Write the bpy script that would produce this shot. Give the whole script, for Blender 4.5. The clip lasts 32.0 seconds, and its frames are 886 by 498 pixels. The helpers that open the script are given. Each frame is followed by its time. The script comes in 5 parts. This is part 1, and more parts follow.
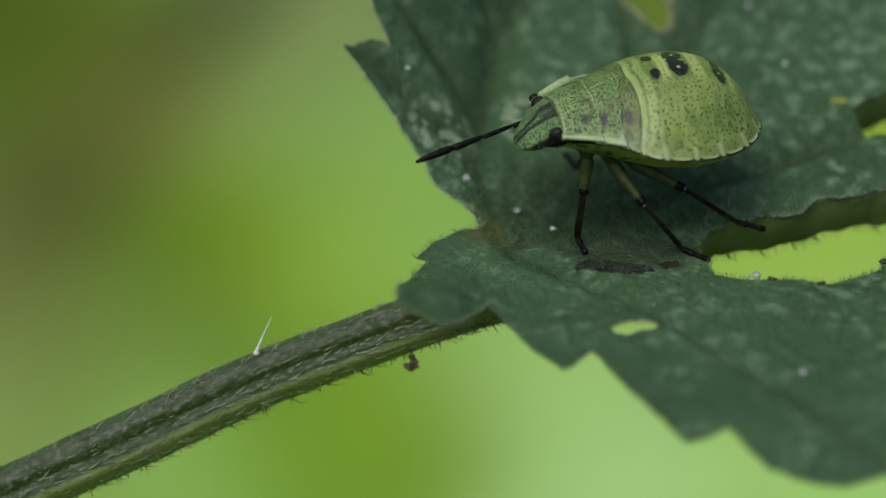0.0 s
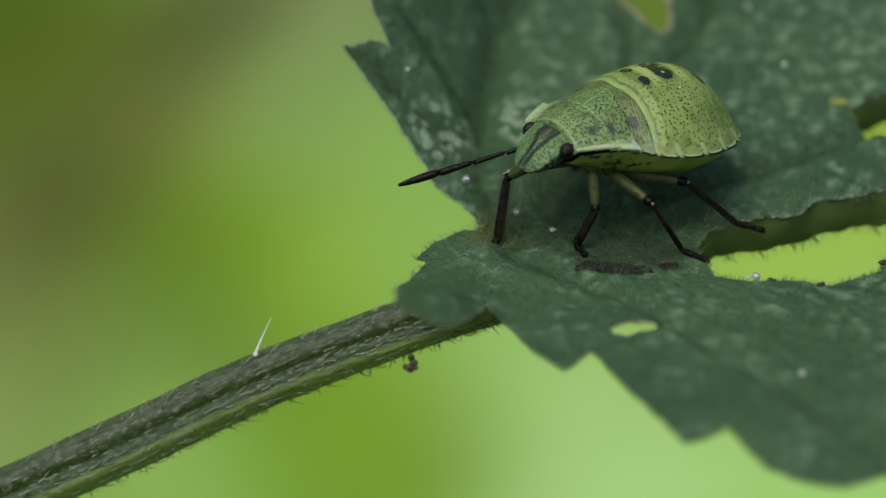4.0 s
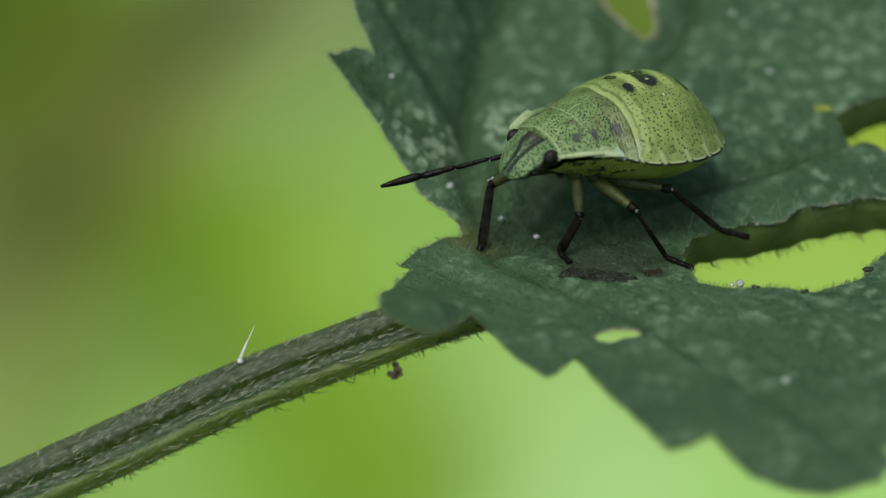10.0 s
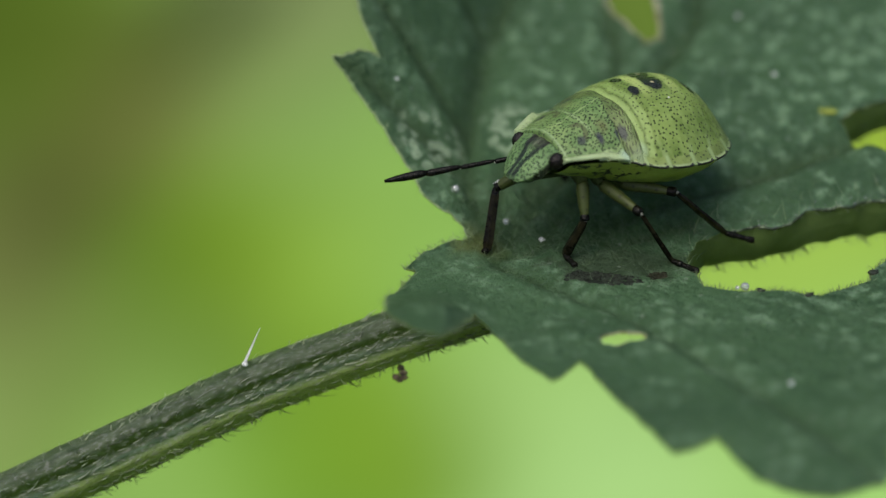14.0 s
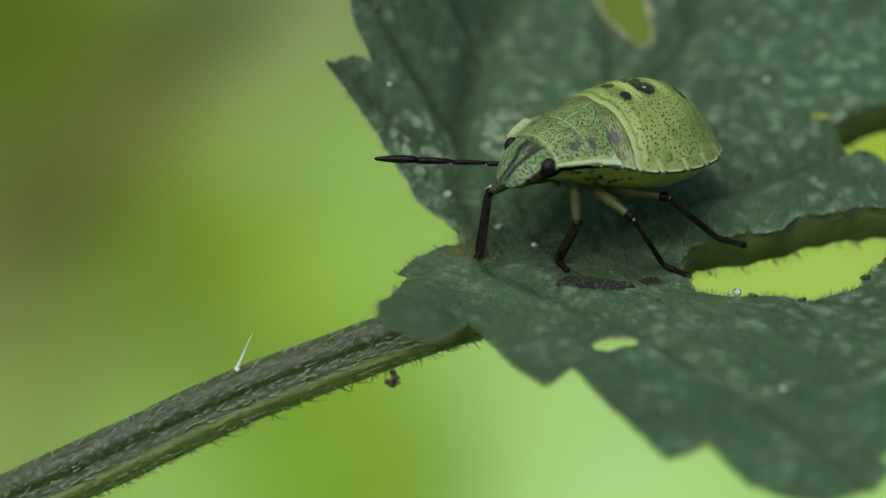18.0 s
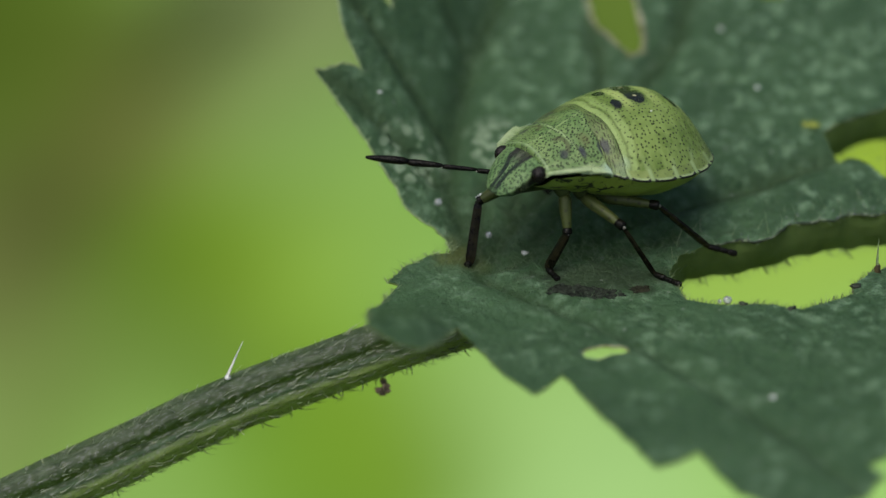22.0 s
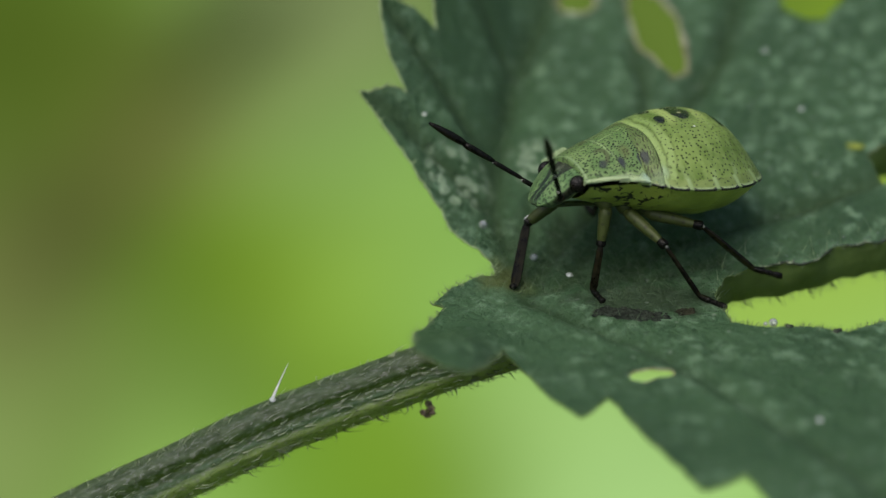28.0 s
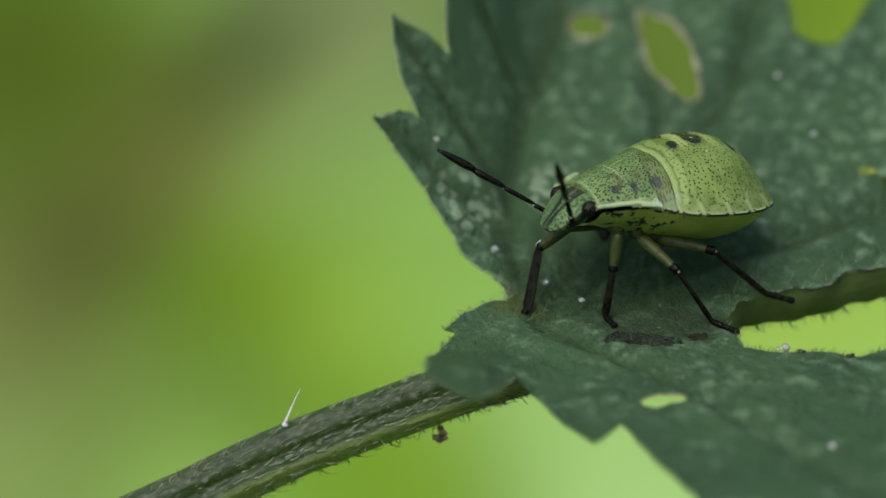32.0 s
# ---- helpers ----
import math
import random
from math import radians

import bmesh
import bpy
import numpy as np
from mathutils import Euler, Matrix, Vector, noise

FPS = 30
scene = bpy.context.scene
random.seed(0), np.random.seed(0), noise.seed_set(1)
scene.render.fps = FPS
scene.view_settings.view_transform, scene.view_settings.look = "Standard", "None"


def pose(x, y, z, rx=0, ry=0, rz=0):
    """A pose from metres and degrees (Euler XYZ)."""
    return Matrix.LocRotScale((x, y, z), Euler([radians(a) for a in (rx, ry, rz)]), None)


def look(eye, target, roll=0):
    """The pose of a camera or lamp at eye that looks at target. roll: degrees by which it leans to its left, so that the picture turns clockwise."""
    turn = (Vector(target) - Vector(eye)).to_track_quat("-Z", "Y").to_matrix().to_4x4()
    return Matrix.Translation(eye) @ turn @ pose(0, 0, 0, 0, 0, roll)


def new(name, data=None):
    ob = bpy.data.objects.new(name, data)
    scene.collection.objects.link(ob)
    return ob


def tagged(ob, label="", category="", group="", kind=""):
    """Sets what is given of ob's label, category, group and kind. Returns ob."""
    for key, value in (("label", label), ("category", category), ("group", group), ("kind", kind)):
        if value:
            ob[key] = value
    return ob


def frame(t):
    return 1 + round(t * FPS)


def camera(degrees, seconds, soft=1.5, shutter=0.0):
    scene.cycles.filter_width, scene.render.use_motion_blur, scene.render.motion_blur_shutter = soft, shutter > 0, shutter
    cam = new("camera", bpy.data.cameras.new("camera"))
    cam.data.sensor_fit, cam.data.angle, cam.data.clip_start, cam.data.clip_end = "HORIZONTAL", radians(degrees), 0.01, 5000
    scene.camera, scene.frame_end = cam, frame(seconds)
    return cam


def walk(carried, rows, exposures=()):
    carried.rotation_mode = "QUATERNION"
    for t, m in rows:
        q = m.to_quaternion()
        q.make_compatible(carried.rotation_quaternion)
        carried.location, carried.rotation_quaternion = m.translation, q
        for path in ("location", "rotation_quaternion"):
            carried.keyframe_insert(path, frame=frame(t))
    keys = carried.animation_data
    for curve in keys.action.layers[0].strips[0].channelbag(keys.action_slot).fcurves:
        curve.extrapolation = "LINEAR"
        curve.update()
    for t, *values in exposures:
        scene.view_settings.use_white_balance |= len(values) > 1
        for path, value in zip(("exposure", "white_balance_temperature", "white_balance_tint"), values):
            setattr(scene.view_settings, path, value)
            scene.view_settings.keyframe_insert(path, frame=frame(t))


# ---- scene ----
MM = 0.001          # all shapes below are drawn in millimetres

# ------------------------------------------------------------------ camera
cam = camera(14.0, 32.0, soft=1.3)
cam.data.dof.use_dof = True
cam.data.dof.focus_distance = 0.1191
cam.data.dof.aperture_fstop = 30
AIM = look((0, -0.120 * math.cos(radians(30)), 0.120 * math.sin(radians(30))), (0, 0, 0))
# seconds, sideways and upward slide in mm, tilt and pan in degrees
walk(cam, [(t, AIM @ pose(a * MM, b * MM, 0, c, d, 0)) for t, a, b, c, d in (
    (0, -0.5842, -0.1220, -0.070, 0.194), (0.5, -0.5598, -0.1705, -0.170, 0.340), (1, -0.4556, -0.2244, -0.223, 0.159), (1.5, -0.4032, -0.2594, -0.235, -0.071), 
    (2, -0.5100, -0.2723, -0.219, 0.245), (2.5, -0.6338, -0.2739, -0.182, 0.376), (4.5, -0.4424, -0.1686, -0.003, 0.167), (5, -0.4195, -0.2001, -0.101, 0.133), 
    (5.5, -0.3514, -0.2149, -0.080, 0.241), (6, -0.2272, -0.2034, -0.064, -0.034), (6.5, -0.1603, -0.1773, -0.061, -0.014), (7, -0.1376, -0.1579, -0.018, 0.163), 
    (7.5, -0.0756, -0.1579, -0.063, -0.073), (8, -0.0349, -0.1385, -0.046, 0.027), (8.5, -0.0255, -0.0859, -0.004, -0.009), (9, -0.0549, -0.0407, 0.019, -0.026), 
    (9.5, -0.1353, -0.0372, 0.004, 0.045), (10, -0.2136, -0.0551, 0.025, 0.109), (10.5, -0.2387, -0.0681, 0.024, 0.178), (11, -0.2178, -0.0720, -0.006, 0.078), 
    (11.5, -0.2236, -0.0561, -0.003, 0.030), (12, -0.2716, -0.0331, 0.012, 0.134), (12.5, -0.3042, -0.0147, 0.030, 0.100), (13, -0.3259, -0.0070, 0.071, 0.142), 
    (13.5, -0.3450, -0.0092, 0.082, 0.223), (14, -0.3372, -0.0068, 0.050, 0.133), (14.5, -0.3297, -0.0027, 0.048, 0.132), (16.5, -0.2194, 0.0367, 0.067, 0.083), 
    (17, -0.2172, 0.0427, 0.094, 0.091), (17.5, -0.2136, 0.0568, 0.088, 0.082), (18, -0.2008, 0.0772, 0.094, 0.076), (18.5, -0.1866, 0.0892, 0.112, 0.052), 
    (19, -0.1712, 0.0990, 0.108, 0.076), (19.5, -0.1370, 0.1176, 0.116, 0.020), (20, -0.1045, 0.1344, 0.126, 0.021), (20.5, -0.0780, 0.1466, 0.134, 0.035), 
    (21, -0.0433, 0.1585, 0.148, -0.003), (21.5, -0.0193, 0.1706, 0.160, 0.013), (22, -0.0155, 0.1870, 0.171, 0.011), (22.5, -0.0220, 0.2022, 0.169, 0.009), 
    (23, -0.0400, 0.2114, 0.177, 0.015), (23.5, -0.0745, 0.2219, 0.186, 0.032), (24, -0.1169, 0.2380, 0.180, 0.041), (24.5, -0.1708, 0.2622, 0.208, 0.082), 
    (25, -0.2321, 0.2962, 0.239, 0.136), (25.5, -0.2821, 0.3274, 0.263, 0.213), (27.5, -0.6320, 0.4782, 0.366, 0.337), (28, -0.6787, 0.4944, 0.378, 0.411), 
    (28.5, -0.7408, 0.5215, 0.392, 0.478), (29, -0.8043, 0.5568, 0.429, 0.490), (29.5, -0.8524, 0.5989, 0.440, 0.534), (30, -0.8519, 0.6396, 0.484, 0.563), 
    (30.5, -0.8059, 0.6677, 0.505, 0.524), (31, -0.7461, 0.6841, 0.560, 0.512), (31.5, -0.7031, 0.7051, 0.565, 0.538), (32, -0.6800, 0.7351, 0.660, 0.604),
)], exposures=[(0, -0.14), (1, -0.18), (2, 0.07), (2.5, 0.07), (4.5, -0.05), (6, -0.11), (8, -0.13), (9, -0.07), (10, 0.07), (11, 0.0), (12, -0.05), (13, 0.13), (17, 0.13), (19, 0.06), (20, 0.09), (23, 0.0), (25, 0.05), (28, 0.04), (32, 0.07)])

# ------------------------------------------------------------------ light
SUN_EL, SUN_AZ = 66.0, -145.0     # height, and bearing from the +y axis towards +x, in degrees
world = bpy.data.worlds.new("world")
scene.world = world
world.use_nodes = True
wn = world.node_tree.nodes
sky = wn.new("ShaderNodeTexSky")
sky.sky_type, sky.sun_disc = "NISHITA", False
sky.air_density, sky.dust_density, sky.ozone_density = 0.7, 4.0, 1.0
sky.sun_elevation, sky.sun_rotation = radians(SUN_EL), radians(SUN_AZ)
world.node_tree.links.new(sky.outputs[0], wn["Background"].inputs[0])
wn["Background"].inputs[1].default_value = 0.128
sun = new("sun", bpy.data.lights.new("sun", "SUN"))
sun.data.energy, sun.data.angle, sun.data.color = 1.35, radians(40), (1.0, 0.97, 0.9)
sun.matrix_world = look((math.sin(radians(SUN_AZ)) * math.cos(radians(SUN_EL)) * 5,
                         math.cos(radians(SUN_AZ)) * math.cos(radians(SUN_EL)) * 5,
                         math.sin(radians(SUN_EL)) * 5), (0, 0, 0))


# ------------------------------------------------------------------ material helpers
class Mat:
    """A node material with short calls for the usual nodes; lengths in millimetres."""

    def __init__(self, name, rough=0.6, spec=0.5):
        self.m = bpy.data.materials.new(name)
        self.m.use_nodes = True
        self.n, self.l = self.m.node_tree.nodes, self.m.node_tree.links
        self.b = self.n["Principled BSDF"]
        self.b.inputs["Roughness"].default_value = rough
        self.b.inputs["Specular IOR Level"].default_value = spec
        self.co = self.vec("SCALE", self.n.new("ShaderNodeTexCoord").outputs["Object"], scale=1000.0)

    def put(self, socket, value):
        if hasattr(value, "links"):
            self.l.new(value, socket)
        else:
            socket.default_value = value

    def vec(self, op, a, b=None, scale=None):
        v = self.n.new("ShaderNodeVectorMath")
        v.operation = op
        self.put(v.inputs[0], a)
        if b is not None:
            self.put(v.inputs[1], b)
        if scale is not None:
            v.inputs["Scale"].default_value = scale
        return v.outputs["Value"] if op in ("DISTANCE", "LENGTH", "DOT_PRODUCT") else v.outputs["Vector"]

    def math(self, op, a, b=None, c=None, clamp=False):
        v = self.n.new("ShaderNodeMath")
        v.operation, v.use_clamp = op, clamp
        for i, x in enumerate((a, b, c)):
            if x is not None:
                self.put(v.inputs[i], x)
        return v.outputs[0]

    def noise(self, scale, detail=4.0, co=None, rough=0.55, warp=0.0):
        v = self.n.new("ShaderNodeTexNoise")
        self.put(v.inputs["Vector"], self.co if co is None else co)
        v.inputs["Scale"].default_value, v.inputs["Detail"].default_value = scale, detail
        v.inputs["Roughness"].default_value, v.inputs["Distortion"].default_value = rough, warp
        return v.outputs["Fac"]

    def cells(self, scale, co=None, jitter=1.0):
        v = self.n.new("ShaderNodeTexVoronoi")
        v.voronoi_dimensions = "3D" if co is None else "2D"
        self.put(v.inputs["Vector"], self.co if co is None else co)
        v.inputs["Scale"].default_value, v.inputs["Randomness"].default_value = scale, jitter
        return v.outputs["Distance"]

    def net(self, scale):
        v = self.n.new("ShaderNodeTexVoronoi")
        v.feature = "DISTANCE_TO_EDGE"
        self.put(v.inputs["Vector"], self.vec("ADD", self.co, self.vec("SCALE", self.wobble(1.4), scale=0.35)))
        v.inputs["Scale"].default_value = scale
        return v.outputs["Distance"]

    def wobble(self, scale):
        v = self.n.new("ShaderNodeTexNoise")
        self.put(v.inputs["Vector"], self.co)
        v.inputs["Scale"].default_value = scale
        return v.outputs["Color"]

    def step(self, x, lo, hi, a=0.0, b=1.0):
        v = self.n.new("ShaderNodeMapRange")
        v.interpolation_type = "SMOOTHSTEP"
        self.put(v.inputs[0], x)
        for i, k in enumerate((lo, hi, a, b)):
            v.inputs[i + 1].default_value = k
        return v.outputs[0]

    def mix(self, fac, a, b):
        v = self.n.new("ShaderNodeMix")
        v.data_type = "RGBA"
        self.put(v.inputs["Factor"], fac)
        for s, x in ((v.inputs["A"], a), (v.inputs["B"], b)):
            self.put(s, (*x, 1) if isinstance(x, tuple) else x)
        return v.outputs["Result"]

    def split(self, co=None):
        v = self.n.new("ShaderNodeSeparateXYZ")
        self.put(v.inputs[0], self.co if co is None else co)
        return v.outputs

    def uv(self):
        return self.split(self.n.new("ShaderNodeTexCoord").outputs["UV"])

    def bump(self, height, dist, strength=1.0):
        v = self.n.new("ShaderNodeBump")
        v.inputs["Distance"].default_value, v.inputs["Strength"].default_value = dist * MM, strength
        self.put(v.inputs["Height"], height)
        self.l.new(v.outputs[0], self.b.inputs["Normal"])
        return v.outputs[0]

    def base(self, colour):
        self.put(self.b.inputs["Base Color"], (*colour, 1) if isinstance(colour, tuple) else colour)
        return self

    def rough(self, x):
        self.put(self.b.inputs["Roughness"], x)

    def thin(self, colour, share):
        """Light that comes through from the other side of a thin blade."""
        t, s = self.n.new("ShaderNodeBsdfTranslucent"), self.n.new("ShaderNodeMixShader")
        self.put(t.inputs[0], (*colour, 1) if isinstance(colour, tuple) else colour)
        s.inputs[0].default_value = share
        self.l.new(self.b.outputs[0], s.inputs[1])
        self.l.new(t.outputs[0], s.inputs[2])
        self.l.new(s.outputs[0], self.n["Material Output"].inputs[0])
        return self


# ------------------------------------------------------------------ shape helpers
def mesh_data(name, verts, faces, mats, smooth=True, uvs=None, slots=None):
    me = bpy.data.meshes.new(name)
    me.from_pydata([(x * MM, y * MM, z * MM) for x, y, z in verts], [], faces)
    for m in mats:
        me.materials.append(m)
    me.polygons.foreach_set("use_smooth", [smooth] * len(me.polygons))
    if slots is not None:
        me.polygons.foreach_set("material_index", slots)
    if uvs is not None:
        lay = me.uv_layers.new(name="uv")
        for pl in me.polygons:
            us = [uvs[i] for i in pl.vertices]
            wrap = max(u for u, _ in us) - min(u for u, _ in us) > 0.8
            for li, (u, w) in zip(pl.loop_indices, us):
                lay.data[li].uv = (u + 1 if wrap and u < 0.5 else u, w)
    me.update()
    return me


def part(name, verts, faces, mat, parent=None, label="", smooth=True, uvs=None, slots=None):
    mats = mat if isinstance(mat, (list, tuple)) else [mat]
    ob = new(name, mesh_data(name, verts, faces, [m.m for m in mats], smooth, uvs, slots))
    if parent is not None:
        ob.parent = parent
    if label:
        tagged(ob, label)
    return ob


def tube(points, radii, sides=10, squash=1.0, ridges=0.0, count=0, caps=True, twist=0.0):
    """A tube along points with a radius at each; returns vertices, faces and uvs (round, along)."""
    pts = [Vector(p) for p in points]
    verts, faces, uvs = [], [], []
    up = Vector((0, 0, 1))
    for i, p in enumerate(pts):
        d = (pts[min(i + 1, len(pts) - 1)] - pts[max(i - 1, 0)]).normalized()
        if abs(d.dot(up)) > 0.97:
            up = Vector((0, 1, 0))
        s = d.cross(up).normalized()
        n = s.cross(d).normalized()
        for k in range(sides):
            a = 2 * math.pi * k / sides + twist * i
            r = radii[i] * (1 + ridges * math.cos(count * a))
            verts.append(p + s * (r * math.cos(a) * squash) + n * (r * math.sin(a)))
            uvs.append((k / sides, i / (len(pts) - 1)))
    for i in range(len(pts) - 1):
        for k in range(sides):
            a, b = i * sides + k, i * sides + (k + 1) % sides
            faces.append((a, b, b + sides, a + sides))
    if caps:
        faces += [tuple(range(sides))[::-1], tuple(range(len(verts) - sides, len(verts)))]
    return verts, faces, uvs


def curve_through(points, steps):
    """Points on a smooth line through the given ones."""
    p = [Vector(q) for q in points]
    p = [2 * p[0] - p[1]] + p + [2 * p[-1] - p[-2]]
    out = []
    for i in range(1, len(p) - 2):
        for k in range(steps):
            t = k / steps
            out.append(0.5 * ((2 * p[i]) + (p[i + 1] - p[i - 1]) * t
                              + (2 * p[i - 1] - 5 * p[i] + 4 * p[i + 1] - p[i + 2]) * t * t
                              + (3 * p[i] - p[i - 1] - 3 * p[i + 1] + p[i + 2]) * t ** 3))
    out.append(p[-2])
    return out


def ball(centre, radii, seg=14, rings=9, lump=0.0, seed=0):
    c = Vector(centre)
    verts, faces = [], []
    for j in range(rings + 1):
        th = math.pi * j / rings
        for k in range(seg):
            a = 2 * math.pi * k / seg
            d = Vector((math.sin(th) * math.cos(a), math.sin(th) * math.sin(a), math.cos(th)))
            r = 1 + lump * noise.noise(d * 2.3 + Vector((seed, 0, 0)))
            verts.append(c + Vector((d.x * radii[0], d.y * radii[1], d.z * radii[2])) * r)
    for j in range(rings):
        for k in range(seg):
            a, b = j * seg + k, j * seg + (k + 1) % seg
            faces.append((a, b, b + seg, a + seg))
    return verts, faces


def joined(pieces):
    verts, faces = [], []
    for v, f, *_ in pieces:
        k = len(verts)
        verts += list(v)
        faces += [tuple(i + k for i in q) for q in f]
    return verts, faces


def hair(base, way, length, r, bend, rings=3):
    """One tapering bent hair with three sides."""
    base, way, bend = Vector(base), Vector(way).normalized(), Vector(bend)
    pts = [base + way * (length * t) + bend * (length * t * t) for t in (i / rings for i in range(rings + 1))]
    return tube(pts, [r * (1 - 0.92 * i / rings) for i in range(rings + 1)], 3, caps=False)


def soft(t):
    t = min(1.0, max(0.0, t))
    return t * t * (3 - 2 * t)


def along(table, x):
    """Smooth value at x from rows of (x, value), falling in x."""
    if x >= table[0][0]:
        return table[0][1]
    for (a, p), (b, q) in zip(table, table[1:]):
        if x >= b:
            return p + (q - p) * soft_lin((a - x) / (a - b))
    return table[-1][1]


def soft_lin(t):
    return 0.5 * t + 0.5 * soft(t)


# ------------------------------------------------------------------ materials
def leaf_materials():
    top = Mat("leaf_upper_side", 0.55, 0.35)
    at = top.n.new("ShaderNodeAttribute")
    at.attribute_name = "vein"
    vein = at.outputs["Fac"]
    # pale blotches, denser to the right rear to paint sky glare there too
    patch = top.math("MULTIPLY", top.step(top.math("ADD", top.noise(0.42, 2.0, warp=0.2), top.step(top.vec("DOT_PRODUCT", top.co, (1.0, 0.6, 0.0)), 5.0, 17.0, 0.0, 0.19)), 0.435, 0.555), top.step(top.math("ADD", top.math("MULTIPLY", top.cells(1.5), 0.5), top.math("MULTIPLY", top.noise(1.9, 6.0, rough=0.8), 1.7)), 1.15, 0.80))
    cluster = 0.0
    for x, y, r in ((-0.95, 4.55, 1.35), (1.9, 6.2, 1.3)):      # clusters of rounder blotches
        near = top.math("ADD", top.vec("DISTANCE", top.co, (x, y, 1.7)), top.math("MULTIPLY", top.noise(1.1, 3.0), 0.8))
        spots = top.step(top.math("ADD", top.cells(2.3), top.math("MULTIPLY", top.noise(3.0, 4.0), 0.5)), 0.80, 0.62)
        cluster = top.math("MAXIMUM", cluster, top.math("MULTIPLY", spots, top.step(near, r + 0.7, r)))
    patch = top.math("MULTIPLY", patch, top.math("SUBTRACT", 1.0, vein, clamp=True))
    patch = top.math("MULTIPLY", patch, top.step(top.split()[1], -5.0, -1.0, 0.82, 1.0))
    fine = top.noise(7.0, 5.0)
    green = top.mix(top.step(top.noise(0.16, 3.0), 0.35, 0.65), (0.033, 0.086, 0.035), (0.057, 0.133, 0.055))
    green = top.mix(top.step(fine, 0.3, 0.75, 0.0, 0.6), green, (0.086, 0.172, 0.084))
    # veins in darker green, which also paints the shade in their grooves
    green = top.mix(top.math("MULTIPLY", vein, 0.78), green, (0.030, 0.066, 0.020))
    col = top.mix(top.math("MULTIPLY", patch, 0.68), green, (0.27, 0.44, 0.26))
    col = top.mix(top.math("MULTIPLY", cluster, 0.7), col, (0.40, 0.54, 0.35))
    mottle = top.math("MULTIPLY", top.step(top.noise(2.7, 4.0, rough=0.65), 0.50, 0.64), top.step(top.noise(0.9, 3.0), 0.35, 0.6))
    col = top.mix(top.math("MULTIPLY", mottle, 0.24), col, (0.18, 0.32, 0.18))
    pit = top.step(top.noise(3.1, 4.0, rough=0.7), 0.44, 0.34)
    col = top.mix(top.math("MULTIPLY", pit, 0.5), col, (0.028, 0.070, 0.030))
    foot = top.vec("DISTANCE", top.co, (0.5, 0.5, 0.0))
    foot = top.math("ADD", foot, top.math("MULTIPLY", top.noise(1.5, 3.0), 1.2))
    col = top.mix(top.step(foot, 1.9, 0.9, 0.0, 0.75), col, (0.12, 0.145, 0.035))
    # dirt round the droppings, darkened to paint the shade under the bug too
    dirt_shade = top.vec("LENGTH", top.vec("MULTIPLY", top.vec("SUBTRACT", top.co, (5.2, -0.9, 0.0)), (0.36, 0.95, 0.0)))
    dirt_shade = top.math("ADD", dirt_shade, top.math("MULTIPLY", top.math("SUBTRACT", top.noise(1.3, 5.0, rough=0.65), 0.5), 1.8))
    col = top.mix(top.step(dirt_shade, 1.15, 0.55, 0.0, 0.75), col, (0.028, 0.042, 0.021))
    speck = top.step(top.cells(1.1), 0.10, 0.05)
    col = top.mix(top.math("MULTIPLY", speck, 0.35), col, (0.45, 0.5, 0.42))
    seams = top.step(top.net(1.9), 0.10, 0.02)
    col = top.mix(top.math("MULTIPLY", seams, 0.08), col, (0.14, 0.24, 0.10))
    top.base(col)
    top.rough(top.step(fine, 0.3, 0.7, 0.42, 0.68))
    cell = top.step(top.cells(3.4), 0.0, 0.75)
    rise = top.math("ADD", top.noise(2.6, 6.0, rough=0.65), top.math("MULTIPLY", top.noise(14.0, 3.0), 0.3))
    top.bump(top.math("SUBTRACT", top.math("SUBTRACT", rise, top.math("MULTIPLY", cell, 0.25)), top.math("MULTIPLY", seams, 0.08)), 0.20)
    top.thin((0.12, 0.24, 0.03), 0.2)
    low = Mat("leaf_under_side", 0.6, 0.3)
    low.base(low.mix(low.step(low.noise(1.2, 4.0), 0.3, 0.7), (0.13, 0.20, 0.055), (0.19, 0.28, 0.08)))
    low.bump(low.noise(4.0, 5.0), 0.12)
    low.thin((0.30, 0.45, 0.06), 0.35)
    rim = Mat("leaf_bitten_rim", 0.75, 0.2)
    rim.base(rim.mix(rim.step(rim.noise(2.5, 4.0), 0.3, 0.7), (0.15, 0.13, 0.07), (0.42, 0.43, 0.29)))
    rim.bump(rim.noise(9.0, 3.0), 0.08)
    return top, low, rim


LEAF_TOP, LEAF_LOW, LEAF_RIM = leaf_materials()


def bead_material():
    m = Mat("leaf_margin_bead", 0.6, 0.4)
    m.base(m.mix(m.step(m.noise(3.0, 5.0), 0.52, 0.62), (0.02, 0.03, 0.015), (0.26, 0.33, 0.20)))
    m.bump(m.noise(9.0, 3.0), 0.04)
    return m


LEAF_BEAD = bead_material()


def plain(name, colour, rough=0.5, spec=0.5, vary=0.35, scale=4.0, relief=0.03):
    m = Mat(name, rough, spec)
    dark = tuple(c * (1 - vary) for c in colour)
    lite = tuple(min(1.0, c * (1 + vary)) for c in colour)
    m.base(m.mix(m.step(m.noise(scale, 4.0), 0.3, 0.7), dark, lite))
    m.bump(m.noise(scale * 3, 3.0), relief)
    return m


